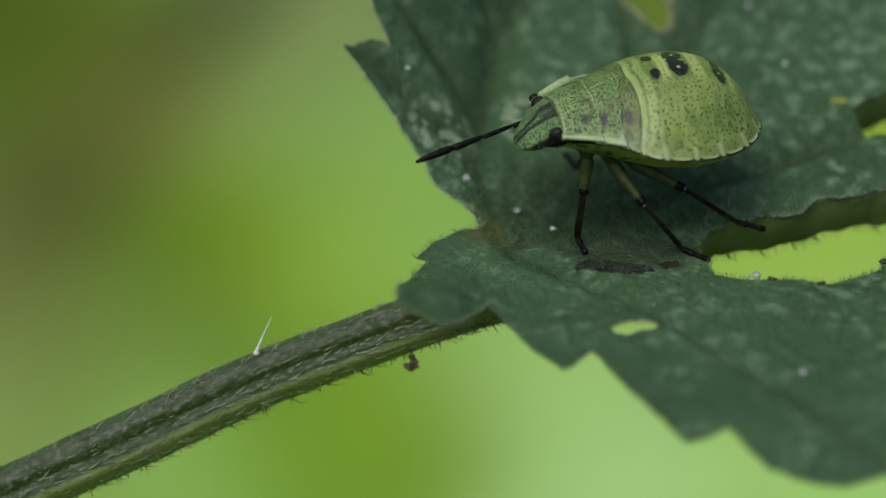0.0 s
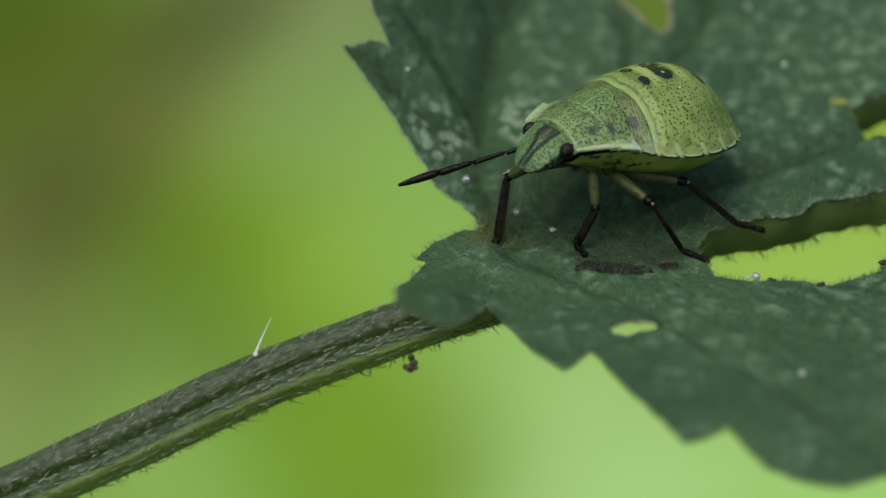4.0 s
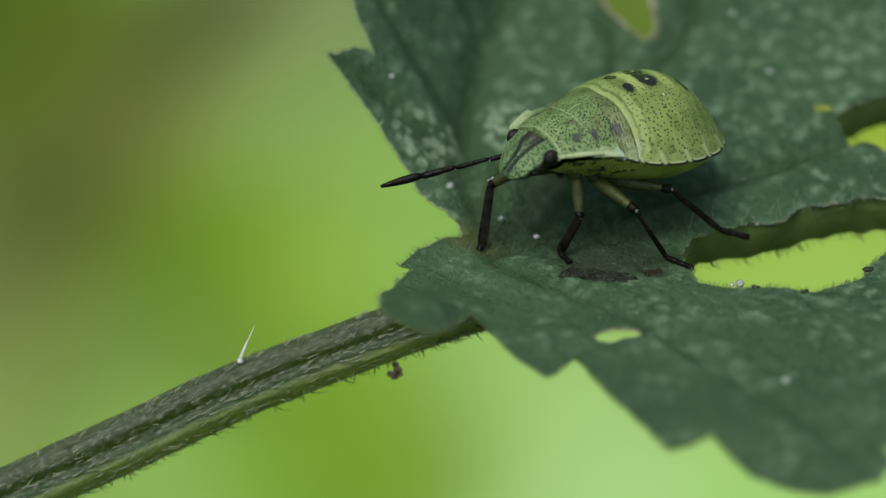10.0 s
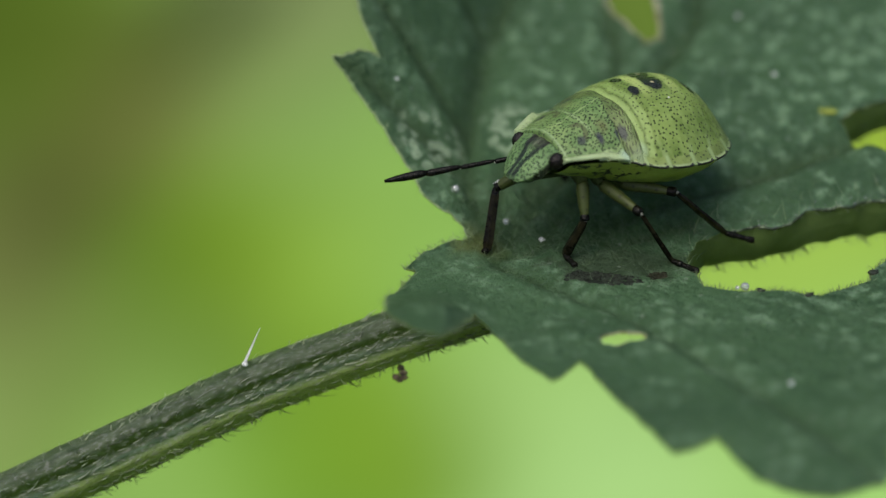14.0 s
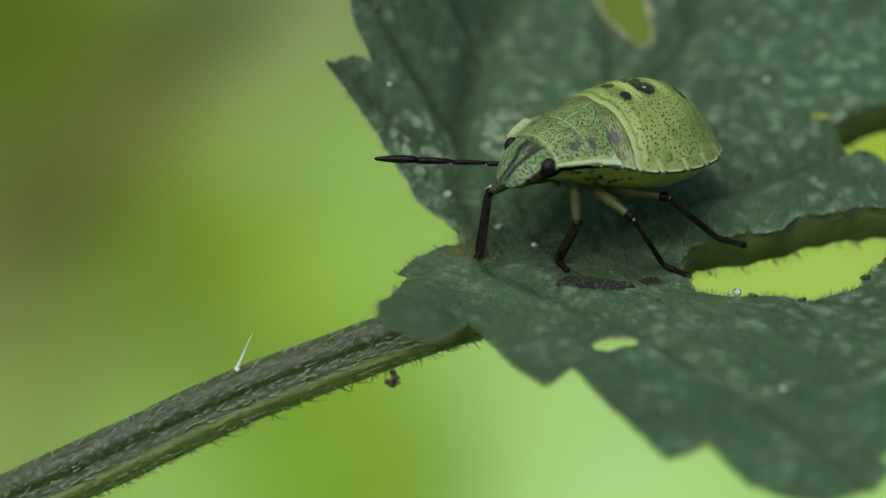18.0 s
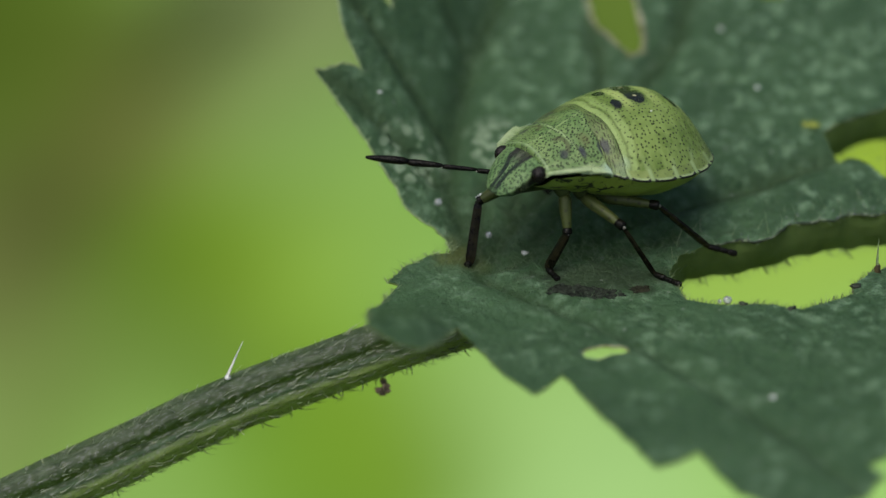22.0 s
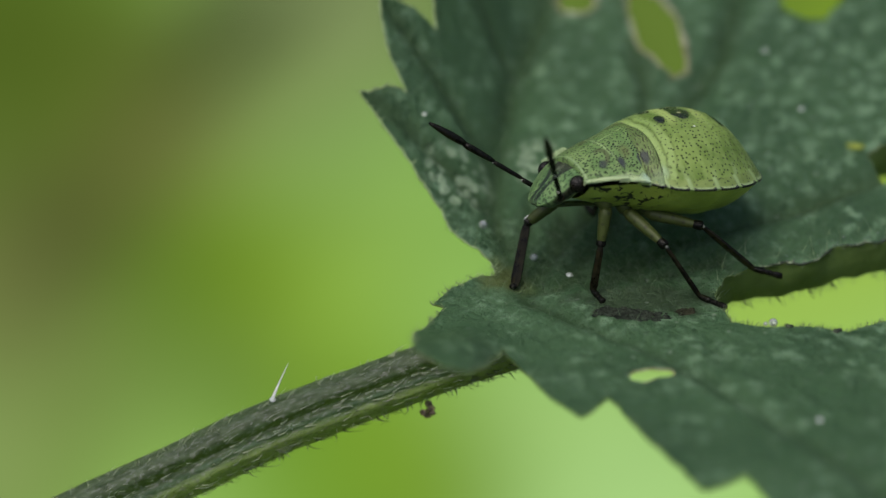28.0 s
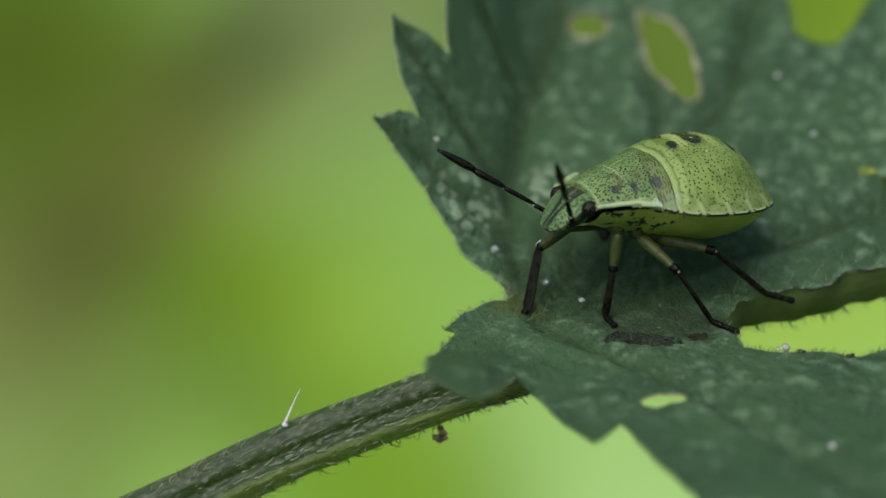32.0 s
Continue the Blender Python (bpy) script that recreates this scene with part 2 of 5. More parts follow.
HAIR_PALE = plain("pale_hair", (0.36, 0.42, 0.27), 0.45, 0.4, 0.2)
HAIR_PALE.thin((0.6, 0.7, 0.4), 0.3)
HAIR_DARK = plain("dull_hair", (0.12, 0.16, 0.07), 0.5, 0.4, 0.3)
HAIR_LEAF = plain("leaf_hair", (0.25, 0.34, 0.16), 0.45, 0.4, 0.3)
HAIR_FINE = plain("fine_leaf_hair", (0.10, 0.16, 0.075), 0.5, 0.3, 0.3)
SOIL = plain("dark_frass", (0.028, 0.036, 0.025), 0.7, 0.1, 0.7, 6.0, 0.05)
STAIN = plain("brown_stain", (0.024, 0.025, 0.014), 0.8, 0.1, 0.5, 5.0, 0.04)
CRUMB = plain("brown_crumb", (0.36, 0.27, 0.19), 0.8, 0.2, 0.6, 7.0, 0.02)
WHITE = plain("white_grain", (0.70, 0.73, 0.70), 0.35, 0.5, 0.15)
SCAR = plain("yellow_scar", (0.24, 0.30, 0.05), 0.6, 0.3, 0.3, 3.0, 0.1)
SCAB = plain("brown_scab", (0.075, 0.058, 0.026), 0.6, 0.3, 0.5, 6.0, 0.03)
GLASS = Mat("clear_drop", 0.02, 0.5)
GLASS.base((0.95, 0.97, 0.97))
GLASS.b.inputs["Transmission Weight"].default_value = 0.75
GLASS.b.inputs["IOR"].default_value = 1.33


def stem_material():
    m = Mat("stem_skin", 0.42, 0.5)
    u = m.uv()
    streak = m.noise(1.0, 5.0, m.vec("MULTIPLY", m.vec("MULTIPLY", m.n.new("ShaderNodeTexCoord").outputs["UV"], (1, 1, 1)), (30.0, 60.0, 1.0)), 0.6)
    grain = m.noise(5.0, 4.0)
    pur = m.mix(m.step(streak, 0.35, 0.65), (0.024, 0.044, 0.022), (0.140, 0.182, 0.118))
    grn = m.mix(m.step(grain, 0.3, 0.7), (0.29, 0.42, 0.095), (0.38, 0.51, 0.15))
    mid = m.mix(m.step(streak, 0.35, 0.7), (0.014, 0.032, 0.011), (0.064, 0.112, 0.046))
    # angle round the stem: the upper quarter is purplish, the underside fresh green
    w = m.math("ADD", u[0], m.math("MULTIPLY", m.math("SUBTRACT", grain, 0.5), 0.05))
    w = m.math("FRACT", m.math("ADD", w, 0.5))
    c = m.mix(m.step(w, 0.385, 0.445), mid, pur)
    # mid paints the groove's shade, lit paints light on the flank below it
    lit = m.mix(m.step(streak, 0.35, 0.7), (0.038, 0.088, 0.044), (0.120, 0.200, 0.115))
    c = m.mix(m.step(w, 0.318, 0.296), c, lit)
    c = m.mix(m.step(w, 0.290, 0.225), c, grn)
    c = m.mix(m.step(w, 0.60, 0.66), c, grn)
    fleck = m.noise(1.0, 3.0, m.vec("MULTIPLY", m.n.new("ShaderNodeTexCoord").outputs["UV"], (62.0, 150.0, 1.0)), 0.6)
    c = m.mix(m.step(fleck, 0.52, 0.62, 0.0, 0.6), c, (0.36, 0.37, 0.31))
    c = m.mix(m.step(fleck, 0.42, 0.35, 0.0, 0.7), c, (0.026, 0.034, 0.018))
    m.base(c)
    m.thin(grn, 0.42)
    m.bump(m.math("ADD", streak, m.math("MULTIPLY", grain, 0.5)), 0.10)
    return m


STEM = stem_material()


# ------------------------------------------------------------------ backdrop and ground
def backdrop():
    m = Mat("painted_greenery_glow")
    co = m.co
    flat = m.split()
    p = m.n.new("ShaderNodeCombineXYZ")
    m.l.new(flat[0], p.inputs[0])
    m.l.new(flat[1], p.inputs[1])
    p = p.outputs[0]
    # soft light and shade of far leaves painted as patches: place in mm, reach, colour
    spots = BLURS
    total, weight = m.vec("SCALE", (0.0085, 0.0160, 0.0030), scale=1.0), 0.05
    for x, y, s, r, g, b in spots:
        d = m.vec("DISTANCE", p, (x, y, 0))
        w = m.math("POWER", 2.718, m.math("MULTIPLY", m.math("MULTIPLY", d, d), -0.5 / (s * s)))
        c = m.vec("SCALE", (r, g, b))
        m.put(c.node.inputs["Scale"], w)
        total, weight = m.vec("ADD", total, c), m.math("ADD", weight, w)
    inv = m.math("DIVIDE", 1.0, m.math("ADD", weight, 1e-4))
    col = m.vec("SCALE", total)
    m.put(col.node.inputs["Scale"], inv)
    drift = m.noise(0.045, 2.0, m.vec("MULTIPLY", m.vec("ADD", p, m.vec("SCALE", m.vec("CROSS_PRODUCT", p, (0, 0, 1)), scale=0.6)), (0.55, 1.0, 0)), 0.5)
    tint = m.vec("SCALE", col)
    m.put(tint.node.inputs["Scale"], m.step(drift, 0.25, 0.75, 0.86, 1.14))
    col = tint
    # darker streaks painted into the far greenery's glow: place, slope, length, breadth, depth
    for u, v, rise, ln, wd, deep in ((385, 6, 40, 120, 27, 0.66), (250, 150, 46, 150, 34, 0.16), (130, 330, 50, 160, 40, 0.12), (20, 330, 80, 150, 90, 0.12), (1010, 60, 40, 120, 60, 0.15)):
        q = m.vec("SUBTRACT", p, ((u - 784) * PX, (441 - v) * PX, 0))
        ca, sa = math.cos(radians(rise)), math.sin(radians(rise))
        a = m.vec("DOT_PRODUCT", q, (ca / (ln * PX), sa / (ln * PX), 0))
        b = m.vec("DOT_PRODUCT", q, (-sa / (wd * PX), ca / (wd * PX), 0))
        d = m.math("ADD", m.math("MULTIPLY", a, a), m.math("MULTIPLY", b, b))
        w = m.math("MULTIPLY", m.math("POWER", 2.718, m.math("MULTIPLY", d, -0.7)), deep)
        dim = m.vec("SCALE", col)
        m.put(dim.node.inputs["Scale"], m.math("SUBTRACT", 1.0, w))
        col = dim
    # the sheet gives off its painted colours as its own glow
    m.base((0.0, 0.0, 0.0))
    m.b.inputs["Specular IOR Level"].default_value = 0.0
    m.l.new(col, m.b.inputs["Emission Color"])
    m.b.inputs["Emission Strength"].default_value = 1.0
    nx, ny = 24, 16
    verts = [(-900 + 1800 * i / nx, -115 + 1100 * j / ny, 0) for j in range(ny + 1) for i in range(nx + 1)]
    faces = [(j * (nx + 1) + i, j * (nx + 1) + i + 1, (j + 1) * (nx + 1) + i + 1, (j + 1) * (nx + 1) + i) for j in range(ny) for i in range(nx)]
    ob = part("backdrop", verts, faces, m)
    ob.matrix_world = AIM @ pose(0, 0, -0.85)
    return tagged(ob, "glowing painted sheet of far out-of-focus greenery in soft yellow green", "backdrop", kind="structure")


def lin(r, g, b):
    return tuple(((c / 255) / 12.92 if c < 11 else ((c / 255 + 0.055) / 1.055) ** 2.4) for c in (r, g, b))


def tone(r, g, b):
    return 0.96 * r, 0.90 * g, 1.08 * b


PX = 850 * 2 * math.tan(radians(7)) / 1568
# painted patches of far green, some nearly black: place, reach, colour
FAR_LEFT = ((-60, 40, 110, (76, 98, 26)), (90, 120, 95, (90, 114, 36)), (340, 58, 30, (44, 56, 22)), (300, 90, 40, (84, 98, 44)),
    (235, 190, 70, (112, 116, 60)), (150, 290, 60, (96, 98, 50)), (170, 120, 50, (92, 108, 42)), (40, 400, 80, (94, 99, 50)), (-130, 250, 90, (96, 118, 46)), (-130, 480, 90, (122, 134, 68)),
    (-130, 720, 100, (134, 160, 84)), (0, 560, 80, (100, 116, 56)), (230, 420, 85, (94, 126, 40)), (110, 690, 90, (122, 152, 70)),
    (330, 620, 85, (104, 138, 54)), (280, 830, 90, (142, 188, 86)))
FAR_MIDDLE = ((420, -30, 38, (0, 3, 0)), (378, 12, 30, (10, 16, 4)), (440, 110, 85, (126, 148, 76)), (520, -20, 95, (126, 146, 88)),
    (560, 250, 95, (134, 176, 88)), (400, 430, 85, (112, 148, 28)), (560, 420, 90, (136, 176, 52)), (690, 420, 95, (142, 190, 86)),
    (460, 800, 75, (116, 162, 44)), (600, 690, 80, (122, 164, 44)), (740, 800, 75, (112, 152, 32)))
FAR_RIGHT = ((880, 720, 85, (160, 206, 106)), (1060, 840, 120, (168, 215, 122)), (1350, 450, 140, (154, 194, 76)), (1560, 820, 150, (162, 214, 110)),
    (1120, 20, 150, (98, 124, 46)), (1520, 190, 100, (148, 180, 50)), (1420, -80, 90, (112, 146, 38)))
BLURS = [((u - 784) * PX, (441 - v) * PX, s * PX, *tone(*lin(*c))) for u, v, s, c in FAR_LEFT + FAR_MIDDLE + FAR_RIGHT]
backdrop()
GROUND_Z = -450.0


def ground():
    m = Mat("bounce_bright_moss", 0.9, 0.2)
    # green well above real moss, so that it bounces light up
    m.base(m.mix(m.step(m.noise(0.02, 6.0), 0.35, 0.65), (0.15, 0.22, 0.055), (0.24, 0.35, 0.09)))
    m.bump(m.noise(0.1, 5.0), 15.0)
    n = 40
    verts, faces = [], []
    for j in range(n + 1):
        for i in range(n + 1):
            x, y = (2 * i / n - 1), (2 * j / n - 1)
            x, y = x * abs(x) ** 3 * 4e5, y * abs(y) ** 3 * 4e5
            verts.append((x, y, GROUND_Z + 12 * noise.noise(Vector((x * 0.01, y * 0.01, 0)))))
    faces = [(j * (n + 1) + i, j * (n + 1) + i + 1, (j + 1) * (n + 1) + i + 1, (j + 1) * (n + 1) + i) for j in range(n) for i in range(n)]
    tagged(part("ground", verts, faces, m), "unseen mossy ground far below the leaf, coloured bright to bounce light", "ground", kind="structure")


ground()


def sky_blocker():
    """An unseen dark bank behind and beside the camera, added to block low sky light."""
    m = Mat("sky_blocker_green", 0.9, 0.2)
    m.base(m.mix(m.step(m.noise(0.012, 6.0), 0.35, 0.65), (0.05, 0.08, 0.02), (0.11, 0.17, 0.045)))
    m.bump(m.noise(0.03, 5.0), 30.0)
    verts, faces, n, rows = [], [], 72, 14
    for j in range(rows + 1):
        for i in range(n + 1):
            a = radians(-205 + 230 * i / n)
            r = 1000 + 110 * noise.noise(Vector((math.cos(a) * 3, math.sin(a) * 3, j * 0.6))) - 12 * j
            top = 130 + 110 * noise.noise(Vector((math.cos(a) * 4, math.sin(a) * 4, 9)))
            verts.append((r * math.cos(a), r * math.sin(a), GROUND_Z - 15 + (top - GROUND_Z) * j / rows))
    faces = [(j * (n + 1) + i, j * (n + 1) + i + 1, (j + 1) * (n + 1) + i + 1, (j + 1) * (n + 1) + i) for j in range(rows) for i in range(n)]
    tagged(part("backdrop", verts, faces, m), "unseen dark green bank added to block low sky light", "backdrop", kind="structure")


sky_blocker()


# ------------------------------------------------------------------ the leaf
VEINS = [[(1.0, 0.0), (0.2, 3.8), (0.3, 6.4), (0.9, 10.8), (2.0, 14.7), (2.6, 22)],
         [(1.0, 0.0), (3.6, 4.4), (6.3, 8.4), (8.4, 12.2), (9.4, 17)],
         [(1.2, -0.3), (5.4, 2.0), (10.0, 4.1), (17.0, 8.0)],
         [(1.2, -0.7), (5.7, -4.6), (9.0, -9.1), (13.0, -14)],
         [(0.2, 6.0), (-1.8, 7.4), (-3.4, 8.3)], [(0.2, 3.8), (-2.2, 5.0), (-4.0, 5.7)],
         [(1.6, 0.6), (2.2, 2.2), (2.5, 4.0)], [(2.4, 0.4), (3.4, 1.9), (4.2, 3.6)], [(3.4, 0.2), (4.8, 1.2), (6.4, 2.6)], [(1.1, 0.8), (1.2, 2.6), (1.6, 4.6)],
         [(3.2, 0.9), (3.0, 1.9)], [(4.8, 0.6), (6.0, 1.0), (7.6, 1.6)], [(0.9, 10.8), (-0.6, 13.0), (-1.4, 15.0)], [(5.0, 6.4), (5.6, 10.0), (5.2, 12.6)]]


def near_vein(x, y, lines=VEINS):
    best = 99.0
    for line in lines:
        for (ax, ay), (bx, by) in zip(line, line[1:]):
            dx, dy = bx - ax, by - ay
            t = min(1.0, max(0.0, ((x - ax) * dx + (y - ay) * dy) / (dx * dx + dy * dy)))
            best = min(best, math.hypot(x - ax - t * dx, y - ay - t * dy))
    return best


def blade(x, y):
    """Height of the blade: cupped behind, level and drooping in front."""
    d = math.sqrt(y * y + 1.44) - 1.2
    if y > 0:
        return (0.25 + 0.7 * soft((1.5 - x) / 6)) * d
    lift = 1.8 * soft((-y - 2) / 6) * soft((1.2 - x) / 2)      # one tooth stands up beside the stem
    return 0.05 * d - 0.03 * max(-y - 9, 0) ** 2 * soft(x / 3) + lift


def relief(x, y):
    v = near_vein(x, y)
    z = -0.24 * math.exp(-(v / 0.30) ** 2) + 0.07 * math.exp(-((v - 0.75) / 0.5) ** 2)
    if y > 2.5:      # the blade is pleated along its main veins behind
        z -= 0.38 * math.exp(-(near_vein(x, y, VEINS[:3]) / 0.85) ** 2) * soft((y - 2.5) / 2.5)
    z += 0.10 * noise.noise(Vector((x * 0.7, y * 0.7, 0))) + (0.05 + 0.05 * soft(y + 0.5) * soft((7 - y) / 3)) * noise.noise(Vector((x * 2.1, y * 2.1, 5)))
    return z


def leaf_z(x, y):
    return blade(x, y) + relief(x, y)


def toothed(points, step=0.22, rag=0.05, seed=0):
    """A margin through the given corners, with a fine ragged edge."""
    out = []
    for (ax, ay), (bx, by) in zip(points, points[1:]):
        n = max(1, int(math.hypot(bx - ax, by - ay) / step))
        for i in range(n):
            t = i / n
            x, y = ax + (bx - ax) * t, ay + (by - ay) * t
            bow = 0.10 * math.sin(math.pi * t) * math.hypot(bx - ax, by - ay)
            ln = math.hypot(bx - ax, by - ay)
            nx, ny = (by - ay) / ln, -(bx - ax) / ln
            k = -bow * BOW[0] + rag * noise.noise(Vector((x * 5, y * 5, seed)))
            out.append((x + nx * k, y + ny * k))
    return out


BOW = [0.15]
REAR_LEFT = [(0.21, 0.75), (0.06, 1.32), (-0.36, 1.76), (-0.93, 2.17), (-1.37, 2.55), (-1.61, 3.11), (-2.14, 3.59), (-2.61, 4.07), (-2.99, 4.46), (-3.53, 4.90), (-4.01, 5.41), (-4.38, 5.74), (-3.73, 5.94), (-3.20, 6.10), (-2.78, 6.11),
             (-3.5, 7.2), (-3.75, 8.6), (-3.0, 8.65), (-1.8, 8.9), (-1.9, 10.9), (-1.5, 13.8), (-0.6, 14.6), (-0.4, 17.5), (1.2, 19.0), (2.4, 22.5),
             (4.4, 20.5), (5.6, 19.8), (7.0, 20.6), (8.0, 18.5), (9.6, 18.2)]
SINUS = [(10.6, 16.3), (10.7, 14.4), (11.6, 13.7), (12.2, 13.8), (12.8, 14.7), (13.6, 16.3), (15.5, 17.8), (17.0, 16.6),
         (18.6, 16.8), (19.6, 14.0), (21.5, 12.5), (20.6, 9.6), (21.0, 7.2), (19.0, 5.4), (17.6, 3.6), (16.0, 3.1)]
REAR_EDGE = [(15.0, 2.75), (13.7, 2.67), (13.29, 2.4), (12.7, 2.36), (11.65, 2.15), (11.03, 1.55), (10.54, 1.31), (9.79, 1.4), (8.82, 1.07), (8.34, 0.80), (7.81, 0.35), (7.42, -0.5)]
FRONT_BACK = [(7.6, -1.3), (7.9, -2.4), (8.8, -2.6), (10.1, -2.6), (11.7, -3.0), (12.9, -2.3), (13.4, -1.9), (13.5, -1.4),
              (14.1, -0.6), (14.7, -0.1), (16.5, -0.9), (18.2, -1.0), (18.8, -3.6), (18.2, -5.6), (18.6, -8.0), (17.0, -9.6), (16.2, -11.4)]
FRONT_FRONT = [(13.4, -12.1), (12.8, -12.5), (13.3, -13.0), (12.1, -14.0), (11.1, -14.3), (10.2, -14.2), (8.8, -13.5),
               (8.3, -12.8), (7.7, -11.8), (7.0, -12.3), (6.4, -12.5), (5.8, -11.5), (4.8, -9.9), (4.0, -8.0), (3.7, -7.4),
               (3.1, -8.4), (2.8, -8.6), (1.9, -7.4), (1.1, -5.8), (0.8, -5.2)]
FRONT_LEFT = [(0.38, -4.76), (-0.16, -7.61), (-0.68, -9.02), (-1.47, -8.54), (-2.36, -7.32), (-2.41, -3.79), (-1.74, -1.89), (-1.47, -1.30),
              (-1.83, -1.12), (-1.57, -0.53), (-1.20, 0.04), (-0.74, 0.43), (-0.26, 0.63), (0.11, 0.55), (0.2, 0.9)]
HEM = [(16.0, 3.1), (15.0, 2.7), (13.3, 2.5), (12.1, 2.2), (11.5, 1.9), (9.8, 1.3), (8.1, 0.9), (7.4, -0.5)]
HOLES = [[(5.0, 15.7), (6.2, 15.1), (6.9, 13.8), (7.1, 11.2), (6.5, 10.7), (5.3, 12.9)],
         [(2.5, 15.3), (2.9, 15.6), (3.7, 15.5), (4.0, 14.7), (3.4, 14.1), (2.7, 14.4)],
         [(13.1, 6.8), (13.7, 7.2), (14.7, 7.8), (16.5, 8.4), (17.2, 6.6), (16.2, 4.6), (15.2, 4.5), (14.5, 5.3), (13.8, 5.9)],
         [(4.4, -5.8), (4.8, -5.5), (5.9, -5.7), (5.9, -6.1), (5.1, -6.3), (4.5, -6.2)]]


def inside(poly, x, y):
    odd = False
    j = len(poly) - 1
    for i in range(len(poly)):
        (ax, ay), (bx, by) = poly[i], poly[j]
        if (ay > y) != (by > y) and x < (bx - ax) * (y - ay) / (by - ay) + ax:
            odd = not odd
        j = i
    return odd


def build_leaf():
    from mathutils import geometry
    leaf = new("leaf")
    tagged(leaf, "dark green lobed leaf with pale blotches and bitten holes", "leaf")
    rim = toothed(REAR_LEFT + SINUS + REAR_EDGE + FRONT_BACK + FRONT_FRONT + FRONT_LEFT)
    BOW[0] = 0.3
    holes = [toothed(h + h[:1], 0.2, 0.12, 3) for h in HOLES]
    loops = [rim] + holes
    pts, edges = [], []
    for lp in loops:
        k = len(pts)
        pts += lp
        edges += [(k + i, k + (i + 1) % len(lp)) for i in range(len(lp))]
    rnd = random.Random(4)
    y = -15.0
    while y < 23:
        x = -5.0
        while x < 22:
            px, py = x + rnd.uniform(-0.08, 0.08), y + rnd.uniform(-0.08, 0.08)
            if inside(rim, px, py) and not any(inside(h, px, py) for h in holes):
                pts.append((px, py))
            x += 0.27
        y += 0.27
    res = geometry.delaunay_2d_cdt([Vector(p) for p in pts], edges, [], 0, 1e-5)
    v2, faces = res[0], res[2]
    keep = []
    for f in faces:
        cx, cy = sum(v2[i].x for i in f) / 3, sum(v2[i].y for i in f) / 3
        if inside(rim, cx, cy) and not any(inside(h, cx, cy) for h in holes):
            keep.append(tuple(f))
    n = len(v2)
    top = [(p.x, p.y, leaf_z(p.x, p.y)) for p in v2]
    low = [(x, y, z - 0.07) for x, y, z in top]
    count = {}
    for f in keep:
        for a, b in zip(f, f[1:] + f[:1]):
            count[(a, b)] = 1
    side = [(b, a, a + n, b + n) for a, b in count if (b, a) not in count]
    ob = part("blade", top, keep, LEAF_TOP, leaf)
    at = ob.data.attributes.new("vein", "FLOAT", "POINT")
    at.data.foreach_set("value", [math.exp(-(near_vein(x, y) / 0.34) ** 2) * (0.4 + 0.6 * soft((y + 4) / 3)) for x, y, _ in top])
    part("underside", low, [f[::-1] for f in keep], LEAF_LOW, leaf, "paler green underside of the blade")
    part("cut_edge", top + low, side, LEAF_LOW, leaf, "thin pale edge of the blade", smooth=False)
    # dry rolled rims round the bitten holes
    for h in holes:
        loop = [Vector((x, y, leaf_z(x, y) - 0.05)) for x, y in h]
        loop.append(loop[0])
        r = [(0.03 if h[0][0] > 12 else 0.08 if h[0][1] > 0 else 0.045) * (1 + 0.6 * noise.noise(p * 1.3)) for p in loop]
        r[-1] = r[0]
        v, f, _ = tube(loop, r, 7, caps=False)
        part("dry_rim", v, f, LEAF_BEAD if h[0][0] > 12 else LEAF_RIM, leaf, "dry greyish brown rim of a bitten hole")
    # the bitten rear margin: a thin rough bead
    line = [Vector((x, y, leaf_z(x, y) + 0.01)) for x, y in toothed([(16.0, 3.1)] + REAR_EDGE, 0.12, 0.08, 6) if x > 9]
    v, f, _ = tube(line, [0.035 + 0.035 * noise.noise(p * 4) for p in line], 6, caps=False)
    part("rough_margin", v, f, LEAF_BEAD, leaf, "rough dark and pale bead along the bitten margin")
    # a pale bead along the rear lobe, added for the light its margin hairs catch
    line = [Vector((x, y, leaf_z(x, y) - 0.02)) for x, y in toothed(REAR_LEFT, 0.12, 0.05, 0)]
    v, f, _ = tube(line, [0.028 + 0.014 * noise.noise(p * 3) for p in line], 6, caps=False)
    part("lit_hair_bead", v, f, HAIR_LEAF, leaf, "thin pale bead standing in for margin hairs that catch the light")
    # margins that curl down and show their pale underside
    for name, corners, broad, fade in (("curled_margin", [(16.0, 3.1)] + REAR_EDGE, 1.55, 0.93), ("curled_hole_margin", [(12.9, 6.6), (13.1, 6.8), (13.7, 7.2), (14.7, 7.8), (16.5, 8.4)], 1.5, 2.0)):
        line = curve_through([(x, y, 0) for x, y in corners], 10)
        verts, fcs = [], []
        rows = 7
        for i, p in enumerate(line):
            t = i / (len(line) - 1)
            wide = broad * (1 - 0.5 * soft((t - fade) / 0.07)) + 0.12 * noise.noise(Vector((p.x * 1.5, 0, 3)))
            if fade > 1:
                wide *= soft(t * 3)
            hy = along(HEM, p.x) if fade < 1 else p.y
            a = Vector((p.x, p.y, leaf_z(p.x, p.y) - 0.05))
            b = Vector((p.x + 0.1, hy + 0.25 * wide, leaf_z(p.x, hy) - 0.05 - wide * 0.9))
            for k in range(rows):
                s = k / (rows - 1)
                q = a.lerp(b, s)
                verts.append((q.x, q.y - 0.25 * wide * s * (1 - s), q.z + 0.06 * noise.noise(Vector((p.x * 2, s * 3, 1)))))
        for i in range(len(line) - 1):
            for k in range(rows - 1):
                a = i * rows + k
                fcs.append((a, a + 1, a + rows + 1, a + rows))
        m = len(verts)
